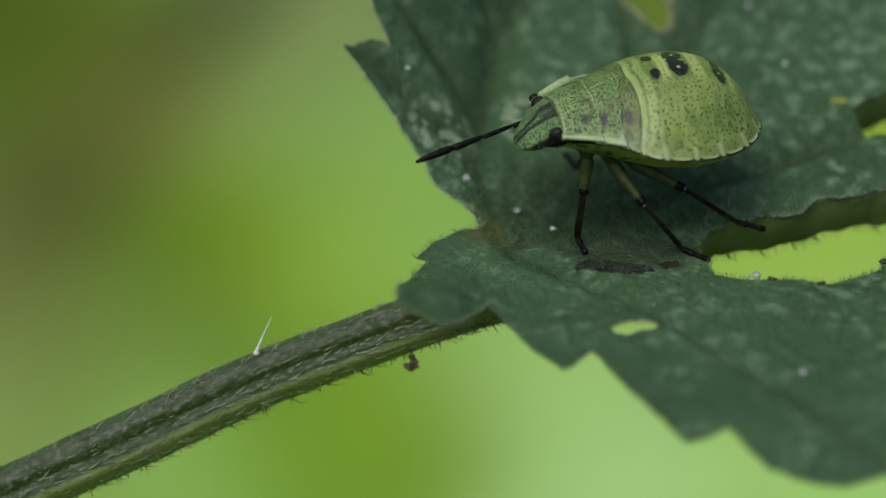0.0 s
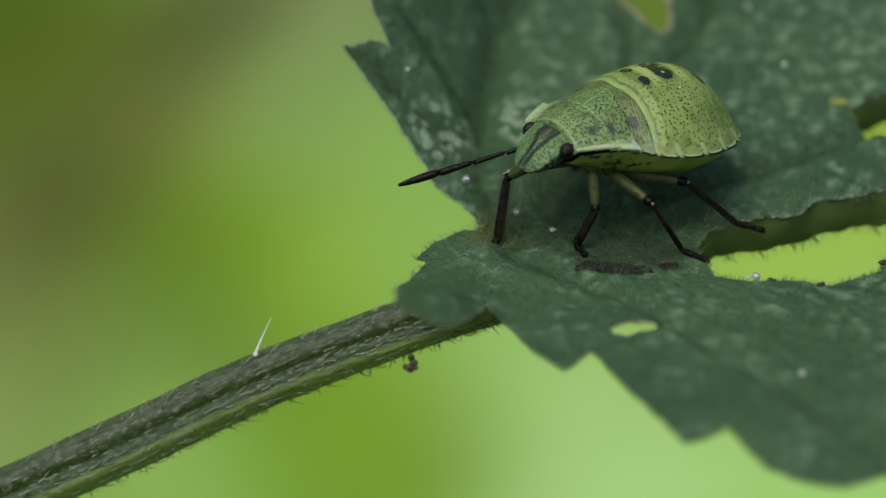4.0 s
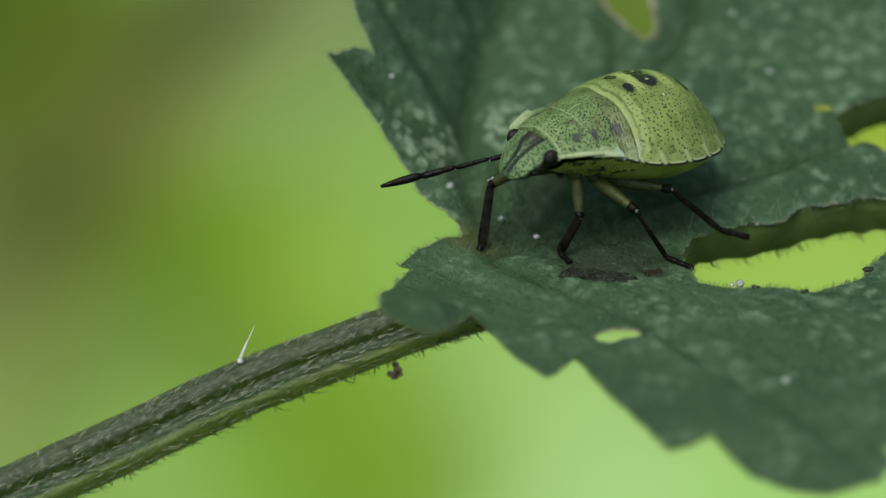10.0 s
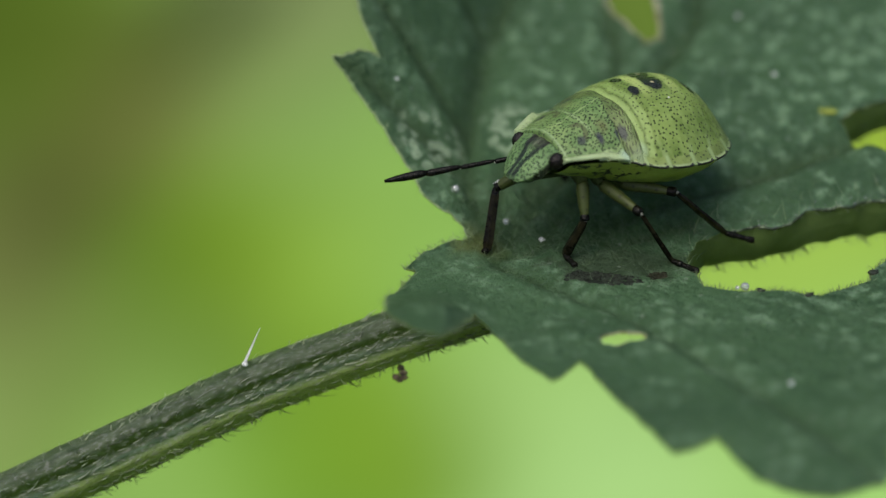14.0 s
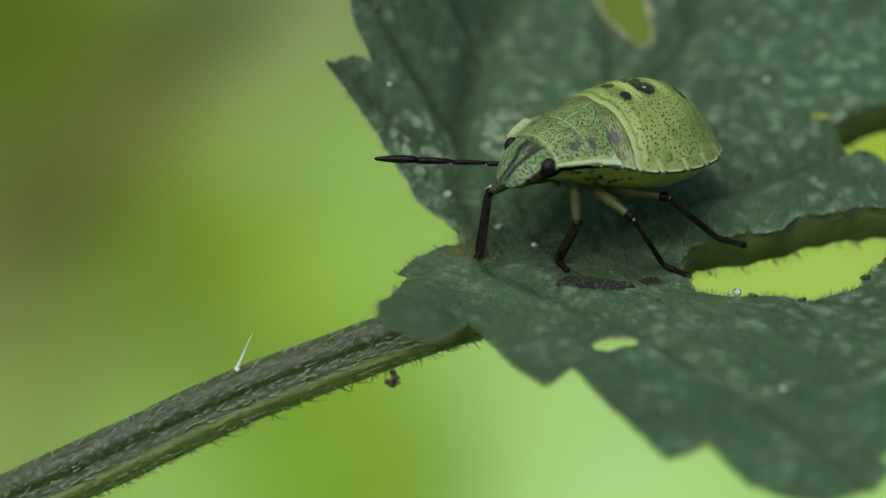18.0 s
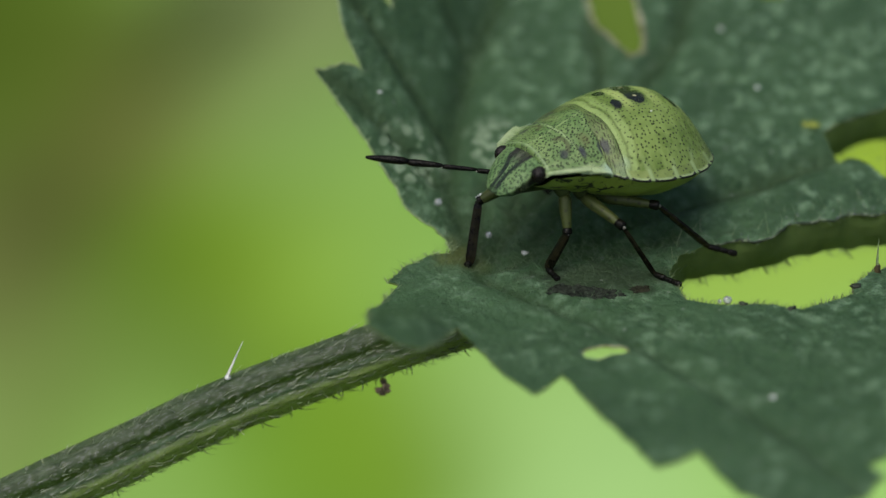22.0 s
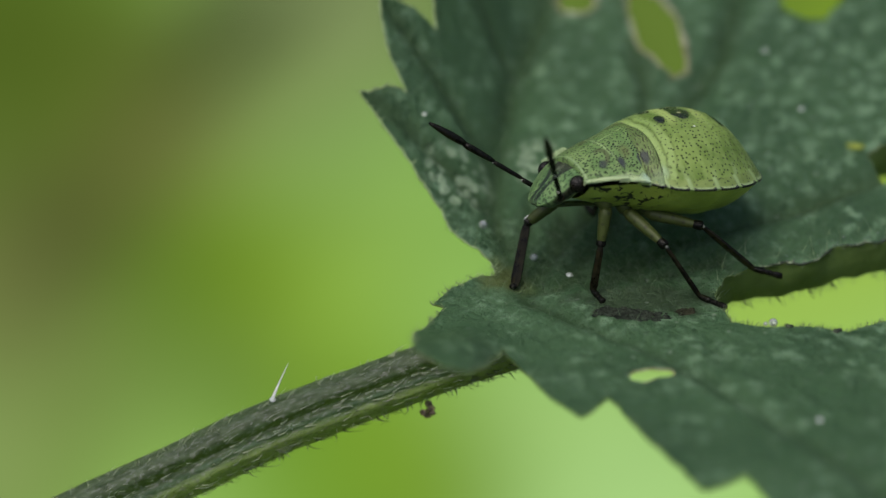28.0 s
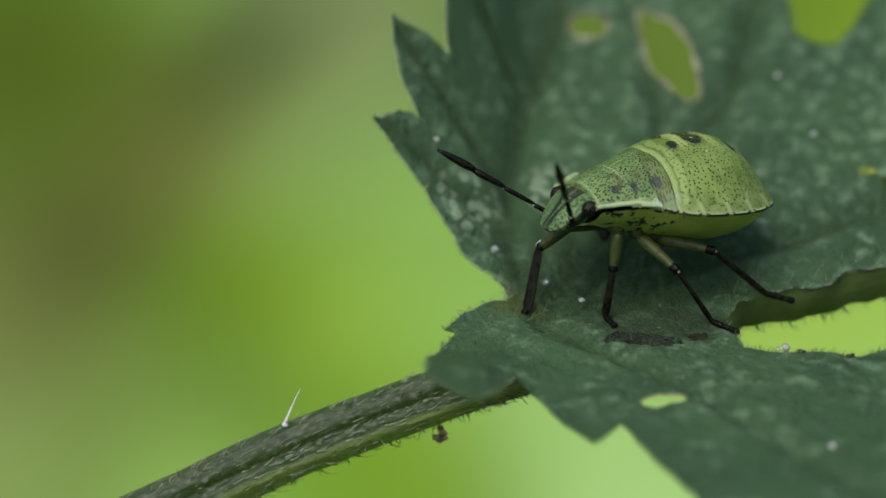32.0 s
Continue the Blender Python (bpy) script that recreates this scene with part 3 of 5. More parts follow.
        hem = [verts[i * rows + rows - 1] for i in range(len(line))]
        verts += [(x, y + 0.14, z) for x, y, z in verts]
        fcs += [tuple(i + m for i in q)[::-1] for q in fcs]
        ob = part(name, verts, fcs, LEAF_LOW, leaf, "curled-down margin with its light green underside showing")
        rnd2 = random.Random(12)
        bits = [hair(q, (rnd2.uniform(-0.3, 0.6), -0.3, -1), rnd2.uniform(0.1, 0.4), 0.014, (0.3, 0, 0)) for q in hem for _ in range(2) if rnd2.random() < 0.55]
        v, f = joined(bits)
        part("hem_hairs", v, f, HAIR_LEAF, ob)["kind"] = "stuff"
        tufts = []
        for q in hem[7::15]:
            for _ in range(3):
                tufts.append(hair(q, (rnd2.uniform(0.1, 0.9), -0.2, -1), rnd2.uniform(0.2, 0.42), rnd2.uniform(0.022, 0.034), (0.4, 0, 0), 5))
        v, f = joined(tufts)
        part("hem_tufts", v, f, HAIR_DARK, ob, "dark little tufts of hair on the hem")["kind"] = "stuff"
    # one stout bristle on the tip of the front lobe
    z = leaf_z(14.35, -0.5)
    v, f = joined([hair((14.35, -0.5, z), (-0.03, 0.05, 1.0), 1.25, 0.075, (0.02, 0, 0), 8)])
    bristle = part("bristle", v, f, HAIR_LEAF, leaf, "stout pale bristle on a brown swollen base")
    v, f = ball((14.35, -0.5, z + 0.05), (0.12, 0.12, 0.24), 10, 7, 0.3, 4)
    part("bristle_base", v, f, SCAB, bristle, "brown swollen base")
    # dark dry crumbs of tissue on the bitten front margin
    for x, y, r in ((13.55, -1.45, 0.12), (11.3, -2.95, 0.12), (9.75, -2.6, 0.10)):
        v, f = ball((x, y, leaf_z(x, y)), (r * 1.5, r, r * 0.8), 10, 7, 0.7, x)
        part("dry_crumb", v, f, LEAF_BEAD, leaf, "dark dry crumb of bitten leaf")
    return leaf, rim


LEAF, LEAF_RIM_LINE = build_leaf()


def leaf_hairs():
    rnd = random.Random(8)
    bits = []
    for x, y in LEAF_RIM_LINE:
        for _ in range((14 if x < 1.2 and -2.6 < y < 1.2 else 3) if y < 12 else 0):
            a = rnd.uniform(0, 2 * math.pi)
            bits.append(hair((x, y, leaf_z(x, y) - 0.05), (math.cos(a), math.sin(a), rnd.uniform(-0.2, 1.4)), rnd.uniform(0.1, 0.36), 0.013, (0, 0, 0.1)))
    v, f = joined(bits)
    part("margin_hairs", v, f, HAIR_LEAF, LEAF)["kind"] = "stuff"
    bits = []
    for i in range(800):
        x, y = rnd.gauss(4.8, 3.6), rnd.gauss(1.7, 1.6)
        if inside(LEAF_RIM_LINE, x, y):
            a = rnd.uniform(0, 2 * math.pi)
            bits.append(hair((x, y, leaf_z(x, y) - 0.02), (math.cos(a), math.sin(a), rnd.uniform(0.5, 2.0)), rnd.uniform(0.25, 0.75), 0.012,
                             (rnd.uniform(-0.4, 0.4), rnd.uniform(-0.4, 0.4), -0.1)))
    for i in range(2600):
        x, y = rnd.uniform(-4.5, 16), rnd.uniform(-7, 11)
        if inside(LEAF_RIM_LINE, x, y):
            a = rnd.uniform(0, 2 * math.pi)
            bits.append(hair((x, y, leaf_z(x, y) - 0.01), (math.cos(a), math.sin(a), rnd.uniform(0.4, 1.6)), rnd.uniform(0.10, 0.24), 0.009, (0, 0, -0.2), 1))
    spikes = []
    for x, y in toothed(FRONT_BACK, 0.12, 0.05, 3):
        for _ in range(2 if x < 15 else 0):
            spikes.append(hair((x, y, leaf_z(x, y) - 0.02), (rnd.uniform(-0.7, 0.7), rnd.uniform(0.0, 0.7), 1.0), rnd.uniform(0.08, 0.24), rnd.uniform(0.014, 0.022), (0.1, 0, 0)))
    v, f = joined(spikes)
    part("edge_spikes", v, f, HAIR_DARK, LEAF, "short stiff hairs along the bitten margin")["kind"] = "stuff"
    tall, drops = [], []
    edge = toothed([(15.6, 3.0)] + REAR_EDGE, 0.1, 0.0, 1)
    for i in range(26):
        x, y = rnd.choice(edge)
        y += rnd.uniform(0.05, 0.9)
        tall.append(hair((x, y, leaf_z(x, y) - 0.02), (rnd.uniform(-0.35, 0.45), rnd.uniform(-0.5, 0.2), 1.0), rnd.uniform(0.35, 1.15), rnd.uniform(0.014, 0.024), (rnd.uniform(-0.25, 0.25), rnd.uniform(-0.2, 0.2), 0), 5))
    for i in range(150):
        x, y = rnd.uniform(0.8, 8.0), rnd.uniform(-0.6, 3.4)
        a = rnd.uniform(0, 2 * math.pi)
        bits.append(hair((x, y, leaf_z(x, y) - 0.02), (math.cos(a), math.sin(a), rnd.uniform(0.4, 1.6)), rnd.uniform(0.5, 1.2), 0.012, (rnd.uniform(-0.6, 0.6), rnd.uniform(-0.6, 0.6), -0.3), 6))
    for i in range(70):
        x, y = rnd.choice([e for e in edge if e[0] > 10])
        y += abs(rnd.gauss(0, 0.25))
        q = rnd.uniform(0.012, 0.034)
        drops.append(ball((x, y, leaf_z(x, y) + q * 0.6), (q, q, q), 7, 5))
    v, f = joined(tall)
    part("long_hairs", v, f, HAIR_LEAF, LEAF, "long thin pale hairs on the blade")["kind"] = "stuff"
    v, f = joined(drops)
    part("fine_droplets", v, f, GLASS, LEAF, "fine glinting droplets along the bitten margin")["kind"] = "stuff"
    v, f = joined(bits)
    part("surface_hairs", v, f, HAIR_FINE, LEAF)["kind"] = "stuff"


leaf_hairs()


# ------------------------------------------------------------------ the stem
STEM_LINE = [(-60, -12, GROUND_Z), (-58, -12, -300), (-50, -11.5, -90), (-36, -8.4, -19), (-22.4, -5.0, -10.65), (-14.86, -3.23, -7.62), (-11.07, -2.36, -6.16),
             (-7.24, -1.49, -4.60), (-2.5, -0.61, -3.04), (0.0, -0.25, -2.26), (1.6, -0.35, -1.65), (2.4, -0.6, -1.1)]


def build_stem():
    ob = new("stem")
    tagged(ob, "ridged hairy green stem with a purplish top", "stem")
    line = curve_through(STEM_LINE, 14)
    n = len(line)
    rad = [0.97 - 0.09 * soft((p.x + 12) / 14) - 0.25 * soft((p.x - 0.5) / 2) for p in line]
    sides = 120
    v, f, uv = tube(line, rad, sides)
    out = []
    for i, p in enumerate(v):
        k, c = i % sides, line[i // sides]
        u = (k / sides + 0.25) % 1
        # ridges and the two grooves that run along the flank
        g = 0.05 * math.cos(2 * math.pi * u * 5 + 0.6)
        u += 0.010 * noise.noise(Vector((c.x * 0.45, 3.0, 0))) + 0.006 * noise.noise(Vector((c.x * 1.6, u * 4, 2)))
        for at, deep, wide in ((0.085, 0.20, 0.026), (0.020, 0.06, 0.022), (0.95, 0.03, 0.03), (0.5, 0.15, 0.03), (0.75, 0.1, 0.04)):
            g -= deep * math.exp(-(((u - at + 0.5) % 1 - 0.5) / wide) ** 2)
        g += 0.03 * noise.noise(Vector((c.x * 1.1, u * 9, 0))) + 0.018 * noise.noise(Vector((c.x * 4, u * 30, 1)))
        out.append(c + (p - c) * (1 + g))
    lens = [0.0]
    for a, b in zip(line, line[1:]):
        lens.append(lens[-1] + (b - a).length)
    uv = [(k, lens[min(n - 1, i // sides)] / 40.0) for i, (k, _) in enumerate(uv)]
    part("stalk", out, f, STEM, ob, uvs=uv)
    rnd = random.Random(5)
    bits, pale = [], []
    vis = [i for i in range(n - 1) if -20 < line[i].x < 1.6]
    for j in range(900):
        i = rnd.choice(vis)
        t, a = rnd.random(), rnd.uniform(0, 2 * math.pi)
        c = line[i].lerp(line[i + 1], t)
        d = (line[i + 1] - line[i]).normalized()
        s = d.cross(Vector((0, 0, 1))).normalized()
        nn = s.cross(d)
        o = s * math.cos(a) + nn * math.sin(a)
        lean = d * rnd.uniform(-0.4, 2.0) + Vector((rnd.uniform(-0.5, 0.5), rnd.uniform(-0.5, 0.5), rnd.uniform(-0.5, 0.5)))
        (bits if rnd.random() < 0.3 else pale).append(hair(c + o * (rad[i] * 0.97), o + lean, rnd.uniform(0.15, 0.50) * (1.4 if math.sin(a) < -0.3 else 0.9), rnd.uniform(0.016, 0.027), -o * 0.5 + d * rnd.uniform(-0.3, 0.5)))
    for j in range(300):      # stouter hairs along the crest and the keel
        i = rnd.choice(vis)
        up = rnd.random() < 0.5
        c = line[i].lerp(line[i + 1], rnd.random())
        d = (line[i + 1] - line[i]).normalized()
        o = Vector((rnd.uniform(-0.5, 0.5), rnd.uniform(-0.9, 0.3), 1.0 if up else -1.0))
        o = (o - d * o.dot(d)).normalized()
        (pale if up else bits).append(hair(c + o * (rad[i] * 0.95), o + d * rnd.uniform(-0.3, 1.4), rnd.uniform(0.25, 0.6), rnd.uniform(0.02, 0.034), d * rnd.uniform(-0.5, 0.9) - o * 0.3, 5))
    for j in range(170):      # short pale hairs that curve along the flank
        i = rnd.choice(vis)
        c = line[i].lerp(line[i + 1], rnd.random())
        d = (line[i + 1] - line[i]).normalized()
        o = Vector((0, -1.0, rnd.uniform(-0.9, 0.7)))
        o = (o - d * o.dot(d)).normalized()
        pale.append(hair(c + o * (rad[i] * 0.98), o * 0.5 + d * rnd.uniform(0.6, 1.4), rnd.uniform(0.25, 0.55), rnd.uniform(0.026, 0.038), Vector((0, 0, rnd.uniform(-0.2, 0.7))) - o * 0.3, 5))
    v, f = joined(bits)
    part("dark_hairs", v, f, HAIR_DARK, ob)["kind"] = "stuff"
    v, f = joined(pale)
    part("pale_hairs", v, f, HAIR_PALE, ob)["kind"] = "stuff"
    # one long white bristle
    v, f = joined([hair((-7.22, -1.55, -3.38), (0.42, 0.25, 1.0), 1.34, 0.068, (0.02, 0, 0), 8), ball((-7.22, -1.55, -3.42), (0.11, 0.11, 0.09), 10, 6)])
    part("bristle", v, f, WHITE, ob, "single long white bristle")
    return ob


build_stem()


# ------------------------------------------------------------------ small things on the leaf
def small_things():
    for x, y, r in ((-0.2, 2.7, 0.14), (1.5, 1.6, 0.12), (9.25, -2.45, 0.15), (9.0, -2.5, 0.08)):
        v, f = ball((0, 0, 0), (r, r, r * 0.9), 16, 10)
        ob = part("dew_drop", v, f, GLASS)
        ob.location = (x * MM, y * MM, (leaf_z(x, y) + r * 0.7) * MM)
        tagged(ob, "tiny clear drop resting on the green leaf", "drop", "drops on the leaf")
    for i, (x, y, r) in enumerate(((2.7, 1.0, 0.12), (-2.2, 5.8, 0.08), (9.9, 12.0, 0.09), (11.0, 9.0, 0.10), (10.2, -9.0, 0.10))):
        v, f = ball((0, 0, 0), (r, r * 0.8, r * 0.6), 9, 6, 0.5, i)
        ob = part("white_grain", v, f, WHITE)
        ob.location = (x * MM, y * MM, (leaf_z(x, y) + r * 0.3) * MM)
        tagged(ob, "tiny whitish grain stuck on the leaf", "grain", "grains on the leaf")
    rnd = random.Random(21)
    for x, y, lx, ly, turn, label, mat in ((4.60, -1.85, 1.1, 0.36, -6, "dark crumbly smear of droppings on the leaf", SOIL), (6.45, -1.55, 0.28, 0.2, 10, "small reddish brown stain of droppings on the leaf", STAIN)):
        bits = []
        for k in range(int(230 * lx)):
            d, a = math.sqrt(rnd.random()) * (1 if k % 5 else 1.25), rnd.uniform(0, 2 * math.pi)
            u, w, r = lx * d * math.cos(a), ly * d * math.sin(a), rnd.uniform(0.03, 0.075)
            c, sn = math.cos(radians(turn)), math.sin(radians(turn))
            gx, gy = x + u * c - w * sn, y + u * sn + w * c
            bits.append(ball((gx - x, gy - y, leaf_z(gx, gy) - leaf_z(x, y) + 0.2 * r), (r * 1.7, r * 1.2, r * 0.5), 7, 5, 0.6, k))
        v, f = joined(bits)
        ob = part("frass", v, f, mat)
        ob.location = (x * MM, y * MM, leaf_z(x, y) * MM)
        tagged(ob, label, "droppings", "droppings on the leaf")
    bits = [ball((0.15 * math.sin(k * 2.4), 0.12 * math.cos(k * 1.7), -0.11 * k), (0.14, 0.12, 0.10), 8, 6, 0.7, k) for k in range(5)]
    v, f = joined(bits)
    ob = part("crumb", v, f, CRUMB)
    ob.location = (-2.05 * MM, -0.9 * MM, -4.05 * MM)
    tagged(ob, "small dark crumb hanging under the stem", "crumb")
    v, f = ball((0, 0, 0), (0.34, 0.26, 0.04), 12, 5, 0.5, 2)
    ob = part("leaf_scar", v, f, SCAR)
    ob.location = (12.75 * MM, 7.2 * MM, (leaf_z(12.75, 7.2) + 0.01) * MM)
    tagged(ob, "small yellow scar beside a bitten hole", "scar")


small_things()


# ------------------------------------------------------------------ the bug
# outline of the body from above and its height, in mm: half width, rim, crown and belly along x
HALF = [(2.90, 1.42), (2.40, 1.72), (1.70, 2.10), (0.90, 2.42), (0.53, 2.75), (-0.10, 3.05), (-0.70, 3.10)]
RIM_Z = [(2.90, -0.15), (1.70, 0.10), (0.90, 0.10), (0.00, 0.05), (-4.32, 0.00)]
CROWN = [(2.90, 0.34), (2.00, 0.80), (1.22, 1.21), (0.40, 1.60), (-0.24, 1.86), (-1.10, 2.04), (-1.80, 2.02), (-2.48, 1.84), (-3.30, 1.28), (-4.00, 0.50), (-4.32, 0.00)]
KEEL = [(2.90, -0.75), (1.60, -1.05), (0.40, -1.22), (-1.00, -1.40), (-2.20, -1.38), (-3.30, -1.02), (-4.32, -0.05)]
TAIL, WAIST, LONG = -4.32, -0.7, 3.62
GREENER = (0.83, 0.92, 0.83)     # the skins lean to green
POSTS = (0.53, -0.18, -1.23, -2.22, -3.26, -4.02)


def glide(table, x):
    """A smooth curve through rows of (x, value), falling in x."""
    t = table
    x = min(t[0][0], max(t[-1][0], x))
    n = len(t)
    i = next(k for k in range(n - 1) if x >= t[k + 1][0])
    (a, p), (b, q) = t[i], t[i + 1]

    def slope(k):
        lo, hi = max(0, k - 1), min(n - 1, k + 1)
        return (t[hi][1] - t[lo][1]) / (t[hi][0] - t[lo][0])
    h, s = b - a, (x - a) / (b - a)
    return (p * (1 + 2 * s) * (1 - s) ** 2 + q * s * s * (3 - 2 * s) + h * (slope(i) * s * (1 - s) ** 2 - slope(i + 1) * s * s * (1 - s)))


def half_width(x):
    if x < WAIST:
        return 3.1 * math.sqrt(max(0.0004, 1 - ((x - WAIST) / LONG) ** 2))
    return glide(HALF, x)


def hind_margin(y):
    """Where the thorax ends on the back, at |y| from the midline."""
    return 0.42 + 0.14 * math.exp(-(y / 0.6) ** 2) + 0.12 * max(0.0, y - 1.2) ** 2


def back_z(x, v):
    """Height of the back at x, and at v half widths from the midline."""
    r = min(1.0, abs(v))
    p = 1.45 + 0.2 * soft((1.4 - x) / 1.2)
    e, z = glide(RIM_Z, x), glide(CROWN, x)
    crown = max(0.0, math.sqrt(r * r + 0.012) - 0.1095)
    z = e + (z - e) * (1 - min(1.0, crown / 0.896) ** p)
    fold = hind_margin(r * half_width(x)) - x
    if fold > -0.1:      # soft folds of skin behind the thorax
        z += 0.026 * math.cos((fold - 0.10) * 24) * math.exp(-(fold / 0.42) ** 2) * soft((fold + 0.1) / 0.12) * (1 - 0.5 * r)
        near = min(abs(x - q) for q in POSTS)
        z += 0.030 * math.exp(-(near / 0.10) ** 2) * soft((r - 0.45) / 0.4) * soft((x - TAIL) / 0.8) - 0.02 * soft((r - 0.5) / 0.3)
    return z


def sheet(front, hind, nu, nv, lift=0.0, lip=0.0, tail=False):
    """A plate of the back between two margins, with turned-in edges; front and hind give x at |v|."""
    verts, faces, uvs = [], [], []
    cols = [(-0.95, -0.13), (-1.004, -0.05)] + [(-1 + 2 * k / nv, 0.0) for k in range(nv + 1)] + [(1.004, -0.05), (0.95, -0.13)]
    rows = [(i / nu, 0.0) for i in range(nu + 1)] + ([] if tail else [(1.0, -0.10)])
    for s, sink in rows:
        if tail:
            s = s + (math.sin(s * math.pi / 2) - s) * soft(s * 1.6)
        for v, drop in cols:
            a = min(1.0, abs(v))
            x = front(a) + (hind(a) - front(a)) * s
            w = half_width(x)
            rim = lip * soft((a - 0.86) / 0.12) * (1 if drop == 0 else 0.7)
            out = 1 + rim * 0.35
            z = back_z(x, v) + lift + 0.8 * rim - 0.25 * lip * soft((a - 0.72) / 0.1) * soft((0.95 - a) / 0.1)
            verts.append((x, v * w * out, z + drop * min(1.0, w) + sink))
            rho = math.hypot((x - WAIST) / LONG, v * w / 3.1) if x < WAIST else a
            uvs.append(((x + 6) / 12, min(1.0, rho)))
    n = len(cols)
    for i in range(len(rows) - 1):
        for k in range(n - 1):
            a = i * n + k
            faces.append((a, a + n, a + n + 1, a + 1))
    return verts, faces, uvs


def skin(name, rough=0.42, spec=0.45):
    """A waxy skin; gives the coordinates, the place with |y| and the share of the way to the rim."""
    m = Mat(name, rough, spec)
    c = m.split()
    ay = m.math("ABSOLUTE", c[1])
    q, f = m.n.new("ShaderNodeCombineXYZ"), m.n.new("ShaderNodeCombineXYZ")
    m.put(q.inputs[0], c[0]), m.put(q.inputs[1], ay), m.put(q.inputs[2], 0.0)
    m.put(f.inputs[0], c[0]), m.put(f.inputs[1], m.math("MULTIPLY", c[1], 1.22)), m.put(f.inputs[2], 0.0)
    return m, c, ay, q.outputs[0], f.outputs[0]


def oval(m, q, x, y, rx, ry, edge=0.35, rag=0.5):
    d = m.vec("LENGTH", m.vec("MULTIPLY", m.vec("SUBTRACT", q, (x, y, 0)), (1 / rx, 1 / ry, 0)))
    d = m.math("ADD", d, m.math("MULTIPLY", m.math("SUBTRACT", m.noise(5.0, 3.0), 0.5), rag))
    return m.step(d, 1.0, 1.0 - edge)


def ridge(m, d, wide):
    """One on the line d = 0, falling to nothing at the given distance."""
    return m.step(m.math("ABSOLUTE", d), wide, wide * 0.3)


def pits_in(m, flat, scale, size, jitter=0.75):
    """Round dark pits of uneven size over the skin."""
    far = m.math("ADD", m.cells(scale, flat, jitter), m.step(m.noise(3.0, 3.0), 0.3, 0.7, -0.05, 0.05))
    return m.step(far, size, size * 0.6)


def hind_line(m, ay):
    """The node twin of hind_margin()."""
    k = m.math("MULTIPLY", ay, 1 / 0.6)
    peak = m.math("MULTIPLY", m.math("POWER", 2.718, m.math("MULTIPLY", m.math("MULTIPLY", k, k), -1.0)), 0.14)
    far = m.math("MAXIMUM", m.math("SUBTRACT", ay, 1.2), 0.0)
    return m.math("ADD", m.math("ADD", peak, 0.42), m.math("MULTIPLY", m.math("MULTIPLY", far, far), 0.12))


def abdomen_skin():
    m, c, ay, q, flat = skin("abdomen_skin")
    rho = m.uv()[1]
    wob = m.math("MULTIPLY", m.math("SUBTRACT", m.noise(2.2, 3.0), 0.5), 0.16)
    x = m.math("ADD", c[0], wob)
    tone = m.mix(m.step(m.noise(0.8, 3.0), 0.35, 0.65), (0.150, 0.222, 0.040), (0.262, 0.345, 0.088))
    tone = m.mix(m.step(m.noise(3.5, 5.0), 0.42, 0.72, 0.0, 0.5), tone, (0.32, 0.40, 0.13))
    band = m.math("SINE", m.math("MULTIPLY", x, 12.2))
    tone = m.mix(m.math("MULTIPLY", m.step(band, 0.1, 0.95, 0.0, 0.30), m.step(rho, 0.15, 0.5)), tone, (0.31, 0.405, 0.12))
    tone = m.mix(m.step(c[0], -3.0, -4.2, 0.0, 0.5), tone, (0.20, 0.245, 0.045))
    # yellowish bands on the crown between the dark plates, and the pale folds behind the thorax
    for u, wide in ((-1.75, 0.30), (-0.62, 0.26), (-3.0, 0.22)):
        tone = m.mix(m.math("MULTIPLY", ridge(m, m.math("SUBTRACT", x, u), wide), m.step(ay, 1.3, 0.35, 0.0, 0.85)), tone, (0.48, 0.54, 0.19))
    fold = m.math("SUBTRACT", hind_line(m, ay), x)
    for at, wide, tint, much in ((0.10, 0.16, (0.42, 0.52, 0.20), 0.6), (0.42, 0.18, (0.40, 0.50, 0.18), 0.5), (0.255, 0.05, (0.13, 0.18, 0.04), 0.6), (0.60, 0.05, (0.15, 0.20, 0.045), 0.4)):
        tone = m.mix(m.math("MULTIPLY", ridge(m, m.math("SUBTRACT", fold, at), wide), much), tone, tint)
    tone = m.mix(m.math("MULTIPLY", oval(m, q, 0.62, 2.35, 0.42, 0.40, 0.8), 0.8), tone, (0.47, 0.58, 0.40))
    # pale posts that run up from the rim
    post = 0.0
    for u in POSTS:
        post = m.math("MAXIMUM", post, ridge(m, m.math("SUBTRACT", x, m.math("ADD", wob, u)), 0.15))
    tone = m.mix(m.math("MULTIPLY", post, m.step(m.math("ADD", rho, m.math("MULTIPLY", m.math("SUBTRACT", m.noise(3.0), 0.5), 0.2)), 0.78, 0.98, 0.0, 0.65)), tone, (0.42, 0.50, 0.24))
    pits = m.math("MULTIPLY", pits_in(m, flat, 5.7, 0.215, 0.85), m.step(fold, 0.0, 0.7, 0.25, 1.0))
    tone = m.mix(m.math("MULTIPLY", pits, 0.92), tone, (0.030, 0.042, 0.008))
    # dark gland plates in pairs on the crown, with pale beads
    halo = m.math("MAXIMUM", oval(m, q, -1.12, 0.42, 0.52, 0.62, 0.6), oval(m, q, -2.55, 0.40, 0.40, 0.62, 0.6))
    tone = m.mix(m.math("MULTIPLY", halo, 0.30), tone, (0.10, 0.15, 0.05))
    dark = oval(m, q, -1.12, 0.40, 0.38, 0.50, 0.25)
